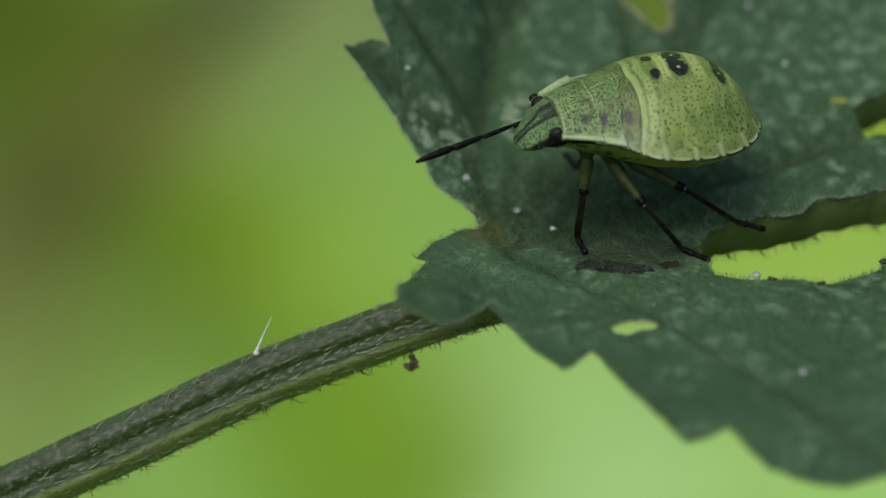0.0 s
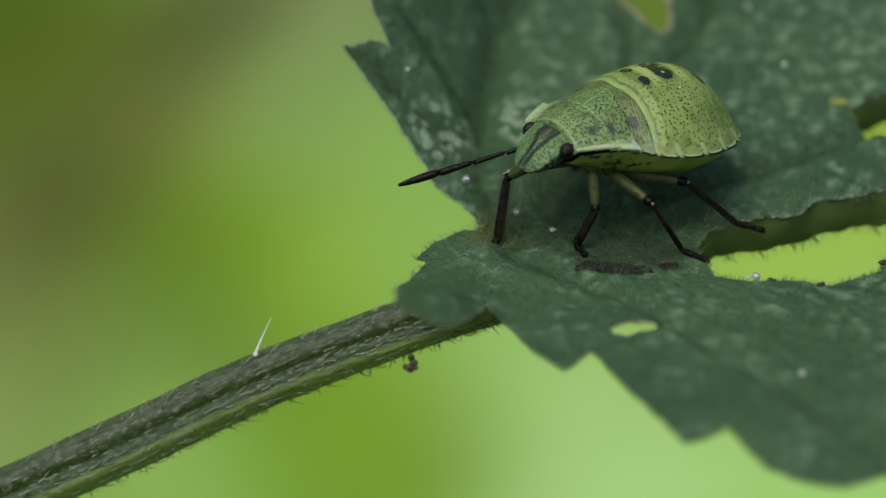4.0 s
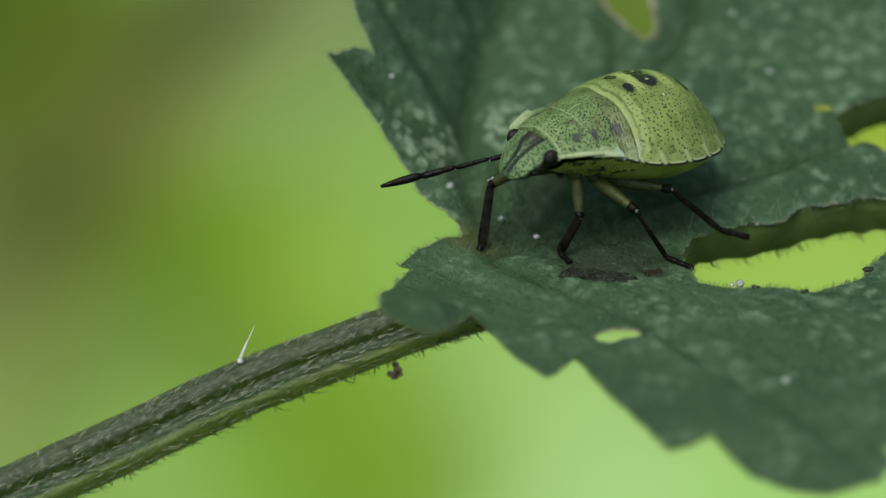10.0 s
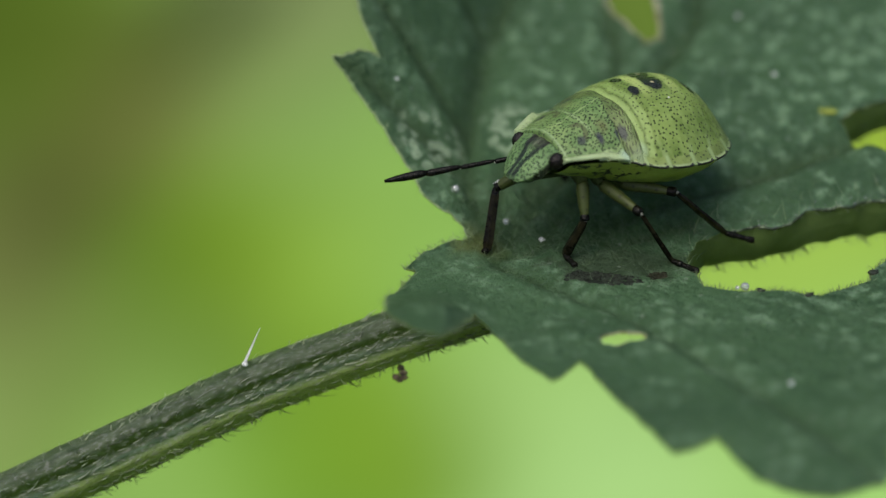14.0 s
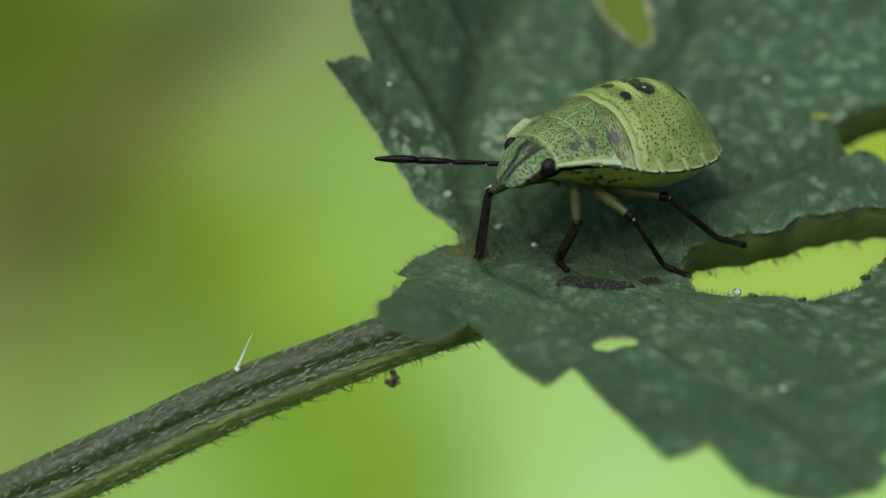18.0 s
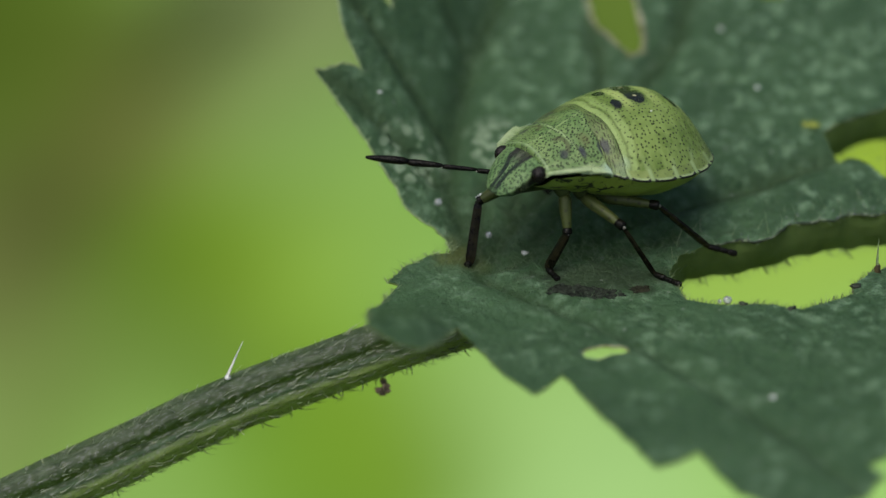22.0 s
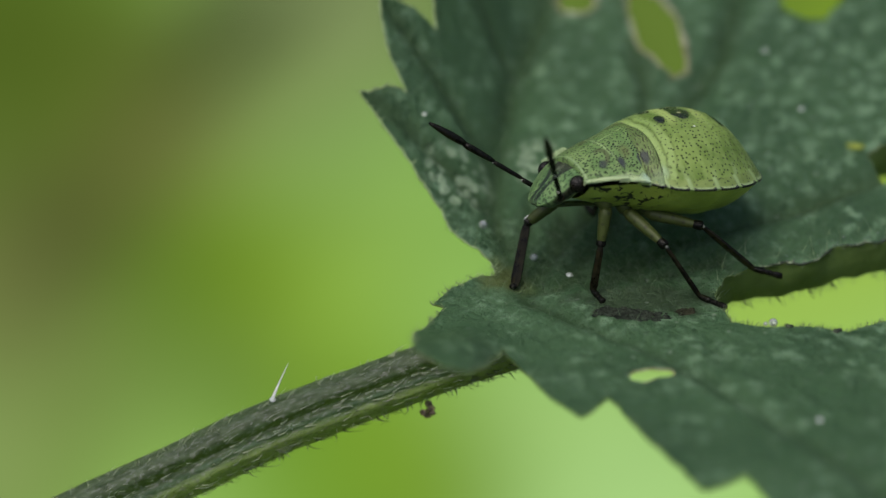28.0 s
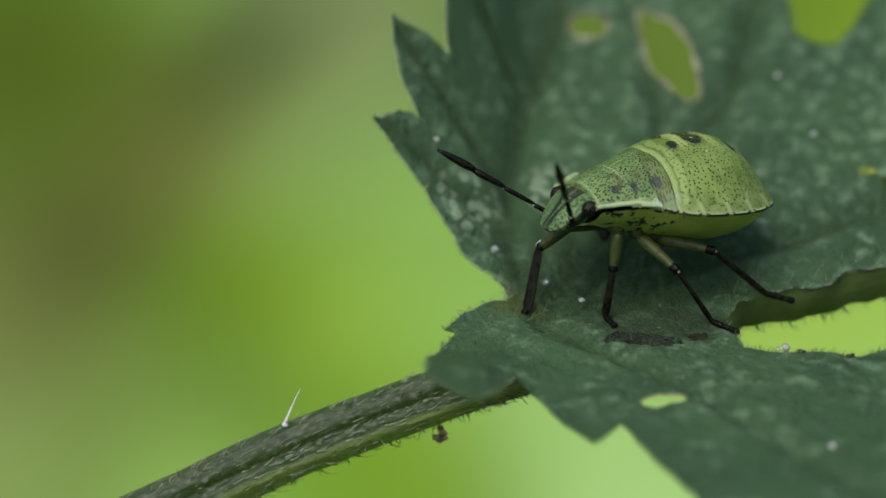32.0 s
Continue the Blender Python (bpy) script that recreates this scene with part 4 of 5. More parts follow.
    for u, y, rx, ry in ((-1.00, 0.0, 0.20, 0.5), (-0.30, 0.52, 0.20, 0.32), (-2.56, 0.42, 0.29, 0.52), (-2.50, 0.0, 0.16, 0.3)):
        dark = m.math("MAXIMUM", dark, oval(m, q, u, y, rx, ry, 0.3))
    tone = m.mix(m.math("MULTIPLY", dark, 0.97), tone, (0.011, 0.011, 0.012))
    bead = m.math("MAXIMUM", oval(m, q, -1.12, 0.40, 0.085, 0.085, 0.5, 0.3), oval(m, q, -2.56, 0.42, 0.065, 0.07, 0.5, 0.3))
    tone = m.mix(bead, tone, (0.50, 0.40, 0.26))
    m.base(m.vec("MULTIPLY", tone, GREENER))
    m.rough(m.math("SUBTRACT", m.step(m.noise(4.0, 3.0), 0.3, 0.7, 0.34, 0.52), m.math("MULTIPLY", dark, 0.2)))
    m.bump(m.math("SUBTRACT", m.math("MULTIPLY", m.noise(2.6, 5.0), 0.8), m.math("MULTIPLY", pits, 0.5)), 0.06)
    return m


def thorax_skin():
    m, c, ay, q, flat = skin("thorax_skin")
    rho = m.uv()[1]
    x = c[0]
    tone = m.mix(m.step(m.noise(1.3, 3.0), 0.35, 0.65), (0.140, 0.230, 0.072), (0.235, 0.325, 0.118))
    tone = m.mix(m.step(m.noise(4.0, 4.0), 0.5, 0.75, 0.0, 0.4), tone, (0.27, 0.36, 0.14))
    # pale midline and pale ridges across
    tone = m.mix(m.math("MULTIPLY", ridge(m, m.math("ADD", c[1], m.math("MULTIPLY", m.math("SUBTRACT", m.noise(3.0), 0.5), 0.08)), 0.07), 0.55), tone, (0.34, 0.43, 0.19))
    tone = m.mix(m.math("MULTIPLY", ridge(m, m.math("SUBTRACT", x, m.step(ay, 0.0, 1.2, 1.78, 1.66)), 0.08), m.step(ay, 1.35, 0.9, 0.0, 0.7)), tone, (0.36, 0.45, 0.22))
    pits = pits_in(m, flat, 7.9, 0.30, 0.85)
    pits = m.math("MULTIPLY", pits, m.step(rho, 0.90, 0.98, 1.0, 0.35))
    tone = m.mix(m.math("MULTIPLY", pits, 0.97), tone, (0.012, 0.028, 0.007))
    # brownish hook and bruise-dark spots on each side
    hook = m.math("MULTIPLY", ridge(m, m.math("SUBTRACT", m.vec("LENGTH", m.vec("MULTIPLY", m.vec("SUBTRACT", q, (2.06, 0.82, 0)), (1.0, 0.72, 0))), 0.24), 0.10), m.step(x, 2.16, 2.04))
    tone = m.mix(m.math("MULTIPLY", hook, 0.6), tone, (0.075, 0.060, 0.030))
    for u, y, rx, ry, much in ((2.10, 1.16, 0.19, 0.24, 0.75), (1.55, 1.40, 0.15, 0.30, 0.95), (0.96, 1.60, 0.12, 0.34, 0.9)):
        tone = m.mix(m.math("MULTIPLY", oval(m, q, u, y, rx, ry, 0.6), much), tone, (0.034, 0.038, 0.052))
    tone = m.mix(m.math("MULTIPLY", oval(m, q, 1.28, 1.05, 0.28, 0.45, 0.9), 0.5), tone, (0.135, 0.105, 0.035))
    # pale thick margin, bluish white at its hind corner
    line = m.math("ADD", rho, m.math("MULTIPLY", m.math("SUBTRACT", m.noise(2.6, 5.0), 0.5), 0.26))
    tone = m.mix(m.math("MULTIPLY", m.step(line, 0.80, 0.99), 0.9), tone, (0.54, 0.62, 0.36))
    tone = m.mix(m.math("MULTIPLY", oval(m, q, 0.95, 2.26, 0.42, 0.34, 0.9), 0.8), tone, (0.42, 0.55, 0.47))
    tone = m.mix(m.math("MULTIPLY", ridge(m, m.math("SUBTRACT", x, 2.74), 0.05), 0.6), tone, (0.36, 0.45, 0.24))
    m.base(m.vec("MULTIPLY", tone, GREENER))
    m.rough(m.step(m.noise(4.0, 3.0), 0.3, 0.7, 0.38, 0.55))
    m.bump(m.math("SUBTRACT", m.math("MULTIPLY", m.noise(2.8, 5.0), 0.8), m.math("MULTIPLY", pits, 0.6)), 0.06)
    return m


def wing_pad_skin():
    """The striped strip between the thorax and the folds."""
    m, c, ay, q, flat = skin("wing_pad_skin")
    tone = m.mix(m.step(m.noise(2.0, 3.0), 0.35, 0.65), (0.125, 0.180, 0.052), (0.195, 0.252, 0.082))
    fold = m.math("ADD", m.math("SUBTRACT", hind_line(m, ay), c[0]), m.math("MULTIPLY", m.math("SUBTRACT", m.noise(3.4, 4.0), 0.5), 0.24))
    lines = m.step(m.math("SINE", m.math("MULTIPLY", fold, 66.0)), 0.0, 0.6)
    lines = m.math("MULTIPLY", lines, m.step(m.noise(7.0, 3.0), 0.44, 0.54))
    tone = m.mix(m.math("MULTIPLY", lines, 0.9), tone, (0.040, 0.034, 0.014))
    tone = m.mix(m.math("MULTIPLY", oval(m, q, 0.80, 1.62, 0.15, 0.32, 0.5), 0.85), tone, (0.034, 0.036, 0.050))
    tone = m.mix(m.math("MULTIPLY", m.step(ay, 2.05, 2.5), 0.5), tone, (0.28, 0.38, 0.20))
    m.base(m.vec("MULTIPLY", tone, GREENER))
    m.bump(m.math("SUBTRACT", m.noise(3.0, 4.0), m.math("MULTIPLY", lines, 0.6)), 0.05)
    return m


# the head lies in a plane that slopes down to the front
BROW, NOSE = Vector((2.78, 0, 0.37)), Vector((3.96, 0, -1.02))
HEAD_LONG = (NOSE - BROW).length
HEAD_U = (NOSE - BROW) / HEAD_LONG
HEAD_N = Vector((-HEAD_U.z, 0, HEAD_U.x))


def head_at(u, v, h):
    return BROW + HEAD_U * u + Vector((0, v, 0)) + HEAD_N * h


def head_skin():
    m, c, ay, q, flat = skin("head_skin")
    rel = m.vec("SUBTRACT", m.co, tuple(BROW))
    u, h = m.vec("DOT_PRODUCT", rel, tuple(HEAD_U)), m.vec("DOT_PRODUCT", rel, tuple(HEAD_N))
    f = m.n.new("ShaderNodeCombineXYZ")
    m.put(f.inputs[0], u), m.put(f.inputs[1], c[1]), m.put(f.inputs[2], 0.0)
    tone = m.mix(m.step(m.noise(1.5, 3.0), 0.35, 0.65), (0.120, 0.215, 0.075), (0.190, 0.290, 0.115))
    tone = m.mix(m.step(m.noise(5.0, 4.0), 0.5, 0.75, 0.0, 0.45), tone, (0.27, 0.37, 0.19))
    pits = pits_in(m, f.outputs[0], 7.6, 0.36)
    tone = m.mix(m.math("MULTIPLY", pits, 0.75), tone, (0.028, 0.058, 0.022))
    wob = m.math("ADD", ay, m.math("MULTIPLY", m.math("SUBTRACT", m.noise(3.0, 2.0), 0.5), 0.10))
    line = ridge(m, m.math("SUBTRACT", wob, m.step(u, 1.3, 0.0, 0.11, 0.38)), 0.15)
    tone = m.mix(m.math("MULTIPLY", line, m.step(u, 1.80, 1.6, 0.6, 0.97)), tone, (0.014, 0.026, 0.016))
    base = m.math("MULTIPLY", m.step(u, 0.85, 0.25), m.step(m.math("ADD", wob, m.math("MULTIPLY", u, 0.2)), 0.58, 0.42))
    tone = m.mix(m.math("MULTIPLY", base, 0.85), tone, (0.035, 0.030, 0.024))
    tone = m.mix(m.math("MULTIPLY", m.step(m.math("ADD", m.math("ABSOLUTE", m.math("SUBTRACT", u, 0.32)), m.math("MULTIPLY", ay, 3.0)), 0.34, 0.18), 0.5), tone, (0.20, 0.20, 0.15))
    tone = m.mix(m.step(u, 0.05, -0.02), tone, (0.015, 0.018, 0.012))
    under = m.math("MULTIPLY", m.step(h, -0.06, -0.14), m.step(h, -0.52, -0.40))
    tone = m.mix(m.math("MULTIPLY", under, m.step(u, 1.55, 1.25, 0.35, 0.93)), tone, (0.026, 0.022, 0.018))
    tone = m.mix(m.math("MULTIPLY", m.step(h, -0.42, -0.54), 0.9), tone, (0.27, 0.29, 0.12))
    m.base(m.vec("MULTIPLY", tone, GREENER))
    m.bump(m.math("SUBTRACT", m.math("MULTIPLY", m.noise(3.0, 4.0), 0.7), m.math("MULTIPLY", pits, 0.6)), 0.06)
    return m


def belly_skin():
    m = Mat("belly_skin", 0.42, 0.45)
    tone = m.mix(m.step(m.noise(0.8, 3.0), 0.35, 0.65), (0.36, 0.42, 0.065), (0.46, 0.52, 0.095))
    c = m.split()
    marks = m.math("MULTIPLY", m.step(m.noise(3.2, 2.0, warp=0.6), 0.56, 0.59), m.step(c[0], 0.15, 0.5))
    tone = m.mix(m.math("MULTIPLY", marks, m.step(m.math("ABSOLUTE", c[1]), 0.85, 1.1)), tone, (0.012, 0.014, 0.008))
    m.base(m.vec("MULTIPLY", tone, GREENER))
    m.bump(m.noise(3.0, 4.0), 0.05)
    return m


def rim_material():
    m = Mat("rim_plate_skin", 0.4, 0.5)
    u = m.uv()
    ends = m.math("ABSOLUTE", m.math("SUBTRACT", u[0], 0.5))
    tone = m.mix(m.step(m.noise(2.0), 0.35, 0.65), (0.20, 0.26, 0.06), (0.27, 0.33, 0.10))
    tone = m.mix(m.math("MULTIPLY", m.step(m.cells(8.0), 0.34, 0.20), 0.85), tone, (0.03, 0.04, 0.012))
    tone = m.mix(m.math("MULTIPLY", m.step(m.math("ADD", u[1], m.math("MULTIPLY", m.noise(5.0), 0.2)), 0.48, 0.30), 0.8), tone, (0.46, 0.53, 0.29))
    tone = m.mix(m.step(ends, 0.36, 0.48), tone, (0.37, 0.46, 0.21))
    spot = m.math("MULTIPLY", m.step(m.math("SUBTRACT", u[1], m.step(ends, 0.18, 0.38, 0.0, 0.16)), 0.13, 0.07), m.step(ends, 0.44, 0.40))
    m.base(m.vec("MULTIPLY", m.mix(spot, tone, (0.012, 0.012, 0.010)), GREENER))
    m.bump(m.noise(4.0, 3.0), 0.03)
    return m


SKIN_ABDOMEN, SKIN_THORAX, SKIN_PAD, SKIN_HEAD, SKIN_BELLY, RIM_PLATE = abdomen_skin(), thorax_skin(), wing_pad_skin(), head_skin(), belly_skin(), rim_material()
CHITIN = plain("black_chitin", (0.005, 0.005, 0.003), 0.24, 0.16, 0.4, 8.0, 0.02)
CHITIN_BROWN = plain("dark_shin", (0.010, 0.009, 0.004), 0.22, 0.17, 0.7, 4.0, 0.012)


def thigh_material():
    m = Mat("spotted_thigh", 0.45, 0.3)
    tone = m.mix(m.step(m.noise(2.0, 3.0), 0.3, 0.7), (0.038, 0.054, 0.010), (0.062, 0.082, 0.020))
    m.base(m.mix(m.step(m.cells(4.2), 0.30, 0.20, 0.0, 0.6), tone, (0.018, 0.018, 0.010)))
    m.bump(m.noise(9.0, 3.0), 0.02)
    return m


PALE_LEG = thigh_material()
EYE = plain("dark_eye", (0.009, 0.007, 0.005), 0.22, 0.28, 0.3, 12.0, 0.02)
JOINT = plain("shiny_joint", (0.24, 0.24, 0.20), 0.22, 0.5, 0.4)
RING = plain("pale_joint", (0.45, 0.45, 0.38), 0.35, 0.5, 0.2)


def rim_plates(bug):
    """The row of small scalloped plates that edge the abdomen on both sides."""
    ends = (0.98,) + POSTS + (TAIL + 0.02,)
    nu, nv = 12, 6
    for sign in (1, -1):
        for xa, xb in zip(ends, ends[1:]):
            verts, faces, uvs = [], [], []
            for low in (0, 1):
                for i in range(nu + 1):
                    t = i / nu
                    x = xa + (xb - xa) * t
                    if xb < -3.9:
                        x = WAIST - LONG * math.sin(math.asin(min(1, (WAIST - xa) / LONG)) * (1 - t) + math.asin(min(1, (WAIST - xb) / LONG)) * t)
                    w = half_width(x)
                    puff = math.sin(math.pi * t) ** 0.6
                    for k in range(nv + 1):
                        r = k / nv
                        s = 1.012 + 0.008 * puff - 0.10 * r
                        px, py = (WAIST + (x - WAIST) * s, w * s) if x < WAIST else (x, w * s)
                        z = back_z(max(px, TAIL), py / max(0.05, half_width(max(px, TAIL)))) + 0.022 * (1 - 0.8 * r) + 0.018 * puff * math.sin(math.pi * r)
                        verts.append((px, sign * (py - 0.03 * low), z - 0.075 * low + 0.015 * (1 - puff) * (r < 0.1) * (low - 1)))
                        uvs.append((0.001 + 0.498 * t, r))
            uvs = [(u * 2, v) for u, v in uvs]
            c = (nu + 1) * (nv + 1)
            for i in range(nu):
                for k in range(nv):
                    a = i * (nv + 1) + k
                    q = (a, a + 1, a + nv + 2, a + nv + 1)
                    faces += [q if sign < 0 else q[::-1], tuple(j + c for j in (q[::-1] if sign < 0 else q))]
                a = i * (nv + 1)
                q = (a, a + nv + 1, a + nv + 1 + c, a + c)
                faces.append(q if sign < 0 else q[::-1])
            part("rim_plate", verts, faces, RIM_PLATE, bug, uvs=uvs)


def limb(length, r0, r1, sides=9, bulge=0.0):
    """A leg or antenna piece that lies along +x from the origin."""
    n = 8
    pts = [(length * i / n, 0, 0) for i in range(n + 1)]
    rad = [(r0 + (r1 - r0) * i / n) * (1 + bulge * math.sin(math.pi * i / n)) * (0.75 if i in (0, n) else 1.0) for i in range(n + 1)]
    v, f, _ = tube(pts, rad, sides)
    return v, f


def build_head(bug):
    """A flat shield of a head: a convex upper plate with a blunt lobed front over a deeper underside."""
    wide = [(1.84, 0.10), (1.80, 0.30), (1.70, 0.48), (1.48, 0.68), (1.10, 0.87), (0.75, 0.95), (0.35, 1.02), (0.0, 1.04), (-0.25, 1.0)]
    verts, faces = [], []
    n, top, low = 34, 28, 16
    for i in range(n + 1):
        u = -0.25 + 2.09 * (1 - (1 - i / n) ** 1.5)
        w = glide(wide, u)
        deep = 0.98 - 0.50 * soft(u / 1.8)
        nose = soft((1.86 - u) / 0.35)
        for k in range(top + 1):
            v = math.cos(math.pi * k / top)
            y = v * w
            groove = 0.045 * math.exp(-((abs(y) - 0.12 - 0.12 * soft(1 - u)) / 0.06) ** 2) * soft((1.84 - u) / 0.3)
            slit = 0.04 * soft((u - 1.62) / 0.2) * math.exp(-((abs(y) - 0.12) / 0.06) ** 2)
            verts.append(head_at(u - slit, y, (0.15 * (1 - v * v) - 0.03) * (0.4 + 0.6 * nose) - groove - 0.14 * soft((0.5 - u) / 0.5) - 1.1 * max(0.0, 0.08 - u)))
        for k in range(1, low):
            a = math.pi * k / low
            verts.append(head_at(u - 0.1 * math.sin(a), -math.cos(a) * w * 0.97, -0.06 - deep * math.sin(a) ** 0.75 * (0.35 + 0.65 * nose)))
    m = top + low
    for i in range(n):
        for k in range(m):
            a, b = i * m + k, i * m + (k + 1) % m
            faces.append((a, a + m, b + m, b))
    faces.append(tuple(range(n * m, (n + 1) * m))[::-1])
    head = part("head", verts, faces, SKIN_HEAD, bug, "green striped head")
    for s in (1, -1):
        v, f = ball((2.93, 1.05 * s, -0.14), (0.28, 0.25, 0.29), 20, 14)
        part("eye", v, f, EYE, head, "glossy dark brown eye")
        v, f = ball(head_at(1.18, 0.84 * s, -0.20), (0.13, 0.12, 0.12), 12, 8, 0.2, s)
        part("antenna_socket", v, f, CHITIN_BROWN, head, "dark swollen antenna socket")
    v, f = joined([tube([(3.70, 0, -1.02), (3.2, 0, -1.06), (1.8, 0, -1.06), (0.6, 0, -1.22)], [0.10, 0.11, 0.09, 0.04], 8)])
    part("beak", v, f, PALE_LEG, head, "pale beak folded under the body")
    return head


def build_bug():
    bug = new("shield_bug_nymph")
    tagged(bug, "yellow-green shield bug nymph with dark pits and black legs", "bug")
    v, f, uv = sheet(lambda a: 1.35, lambda a: TAIL, 110, 64, tail=True)
    part("abdomen", v, f, SKIN_ABDOMEN, bug, uvs=uv)
    v, f, uv = sheet(lambda a: 1.25, lambda a: hind_margin(a * 2.45), 14, 60, 0.030)
    part("wing_pad", v, f, SKIN_PAD, bug, "brown striped strip of the wing pads", uvs=uv)
    v, f, uv = sheet(lambda a: 1.95, lambda a: 0.72 + 0.20 * soft(a / 0.35) + 0.08 * soft((a - 0.5) / 0.3), 22, 64, 0.050, 0.07)
    part("scutellum", v, f, SKIN_THORAX, bug, uvs=uv)
    v, f, uv = sheet(lambda a: 2.80 + 0.06 * soft((a - 0.5) / 0.5), lambda a: 1.72 - 0.08 * soft(a / 0.6) + 0.05 * soft((a - 0.75) / 0.25), 24, 64, 0.085, 0.15)
    # the front of the collar turns inward and closes on the neck
    cols, k = 69, len(v)
    v += [(x + 0.025, y * 0.97, z - 0.06) for x, y, z in v[:cols]] + [(x - 0.05, y * 0.8, -0.2 + (z + 0.2) * 0.6) for x, y, z in v[:cols]]
    uv += uv[:cols] * 2
    f += [(i, i + 1, k + i + 1, k + i) for i in range(cols - 1)] + [(k + i, k + i + 1, k + cols + i + 1, k + cols + i) for i in range(cols - 1)]
    part("pronotum", v, f, SKIN_THORAX, bug, uvs=uv)
    verts, faces, n, sides = [], [], 50, 30
    for i in range(n + 1):
        x = 2.72 - (2.72 - TAIL - 0.05) * math.sin(math.pi / 2 * i / n)
        w, e, z = half_width(x) * 0.975, glide(RIM_Z, x) - 0.06, glide(KEEL, x)
        for k in range(sides + 1):
            c = math.cos(math.pi * k / sides)
            seg = 0.02 * math.sin((x + 0.3) * 6.0) * soft((0.3 - x) / 0.4)
            verts.append((x, w * c, e + (z - e) * (1 - abs(c) ** 2.4) + seg * (1 - c * c)))
    for i in range(n):
        for k in range(sides):
            a = i * (sides + 1) + k
            faces.append((a, a + 1, a + sides + 2, a + sides + 1))
    part("belly", verts, faces, SKIN_BELLY, bug, "pale yellow-green belly with black flecks")
    rim_plates(bug)
    v, f = ball((-1.25, 1.22, back_z(-1.25, 1.22 / half_width(-1.25)) + 0.015), (0.04, 0.04, 0.03), 9, 6)
    part("pale_grain", v, f, WHITE, bug, "single white grain on the back")
    return bug, build_head(bug)


BUG, BUG_HEAD = build_bug()

# body poses: seconds, place in mm, roll, pitch and heading
BUG_ROWS = [(0.0, 5.29, 1.35, 4.02, -2.05, -7.09, 195.24),
            (0.2, 5.33, 1.45, 3.85, -0.50, -6.20, 199.50),
            (0.5, 5.35, 1.62, 3.58, 1.40, -4.80, 208.20),
            (0.8, 5.02, 1.76, 3.44, 0.70, -6.00, 211.80),
            (1.0, 4.91, 1.81, 3.39, 0.50, -6.83, 212.60),
            (2.0, 4.91, 1.80, 3.35, 3.40, -10.60, 213.60),
            (4.5, 4.94, 1.82, 3.31, 4.45, -10.51, 213.18),
            (9.0, 4.94, 1.82, 3.31, 4.45, -10.51, 213.18),
            (24.8, 4.94, 1.82, 3.31, 4.45, -10.51, 213.18),
            (25.2, 4.94, 1.87, 3.32, 6.10, -10.74, 211.78),
            (25.5, 4.95, 1.95, 3.32, 8.46, -11.08, 209.79),
            (26.3, 4.96, 2.05, 3.33, 11.60, -11.54, 207.13),
            (27.2, 4.96, 2.07, 3.33, 12.31, -11.64, 206.53),
            (32.0, 4.96, 2.07, 3.33, 12.31, -11.64, 206.53)]


def body_at(t):
    for a, b in zip(BUG_ROWS, BUG_ROWS[1:]):
        if t <= b[0]:
            k = soft((t - a[0]) / (b[0] - a[0])) if b[0] > a[0] else 0
            r = [p + (q - p) * k for p, q in zip(a, b)]
            break
    else:
        r = BUG_ROWS[-1]
    return pose(r[1], r[2], r[3], r[4], r[5], r[6])      # still in millimetres


TIMES = sorted({0.0, 0.1, 0.2, 0.3, 0.4, 0.5, 0.6, 0.7, 0.8, 0.9, 1.0, 1.25, 1.5, 1.75, 2.0, 4.5, 24.8, 25.0, 25.2, 25.4, 25.6, 26.0, 26.4, 26.8, 27.2, 32.0})


def metres(m):
    m = m.copy()
    m.translation *= MM
    return m


def frame_along(p, d, up):
    """The pose at p whose x axis points along d, with z near up."""
    x = d.normalized()
    y = up.cross(x).normalized()
    z = x.cross(y)
    return Matrix(((x.x, y.x, z.x, p.x), (x.y, y.y, z.y, p.y), (x.z, y.z, z.z, p.z), (0, 0, 0, 1)))


def on_leaf(x, y, up=0.06):
    return Vector((x, y, leaf_z(x, y) + up))


# legs: hip on the body, knee and ankle at rest, toe; the right ones stand beyond the body
LEGS = [("right front", (2.35, -0.75, -0.95), (1.15, 0.90, 1.95), on_leaf(0.85, 0.15, 0.12), on_leaf(0.75, -0.05)),
        ("left front", (1.70, 0.95, -1.00), (4.05, -0.72, 1.62), on_leaf(3.42, -0.55, 0.10), on_leaf(3.75, -1.15)),
        ("left middle", (0.95, 1.0, -1.12), (5.85, -0.95, 2.03), on_leaf(6.95, -0.75, 0.10), on_leaf(7.75, -1.45)),
        ("left hind", (0.20, 1.0, -1.2), (7.05, 0.15, 2.20), on_leaf(8.80, 0.75, 0.15), on_leaf(9.75, 0.85, -0.15)),
        ("right middle", (1.30, -0.85, -0.95), (3.9, 3.1, 3.2), on_leaf(3.6, 4.2, 0.1), on_leaf(3.2, 4.7)),
        ("right hind", (0.55, -0.85, -1.0), (6.6, 3.3, 3.4), on_leaf(7.8, 4.6, 0.1), on_leaf(8.6, 5.0))]
STEPS = {"right front": [(0, 2.80, 1.20, 3.20), (0.1, 2.55, 1.25, 2.95), (0.2, 1.74, 1.13, 1.44), (0.3, 1.97, 0.78, 0.82), (0.5, 1.85, 0.57, 0.43), (0.6, 1.01, 0.87, 0.94), (0.7, -0.03, 1.29, 1.68), (0.8, 0.49, 0.42, 0.14),
                         (0.9, 0.85, 0.15, leaf_z(0.85, 0.15) + 0.12)]}


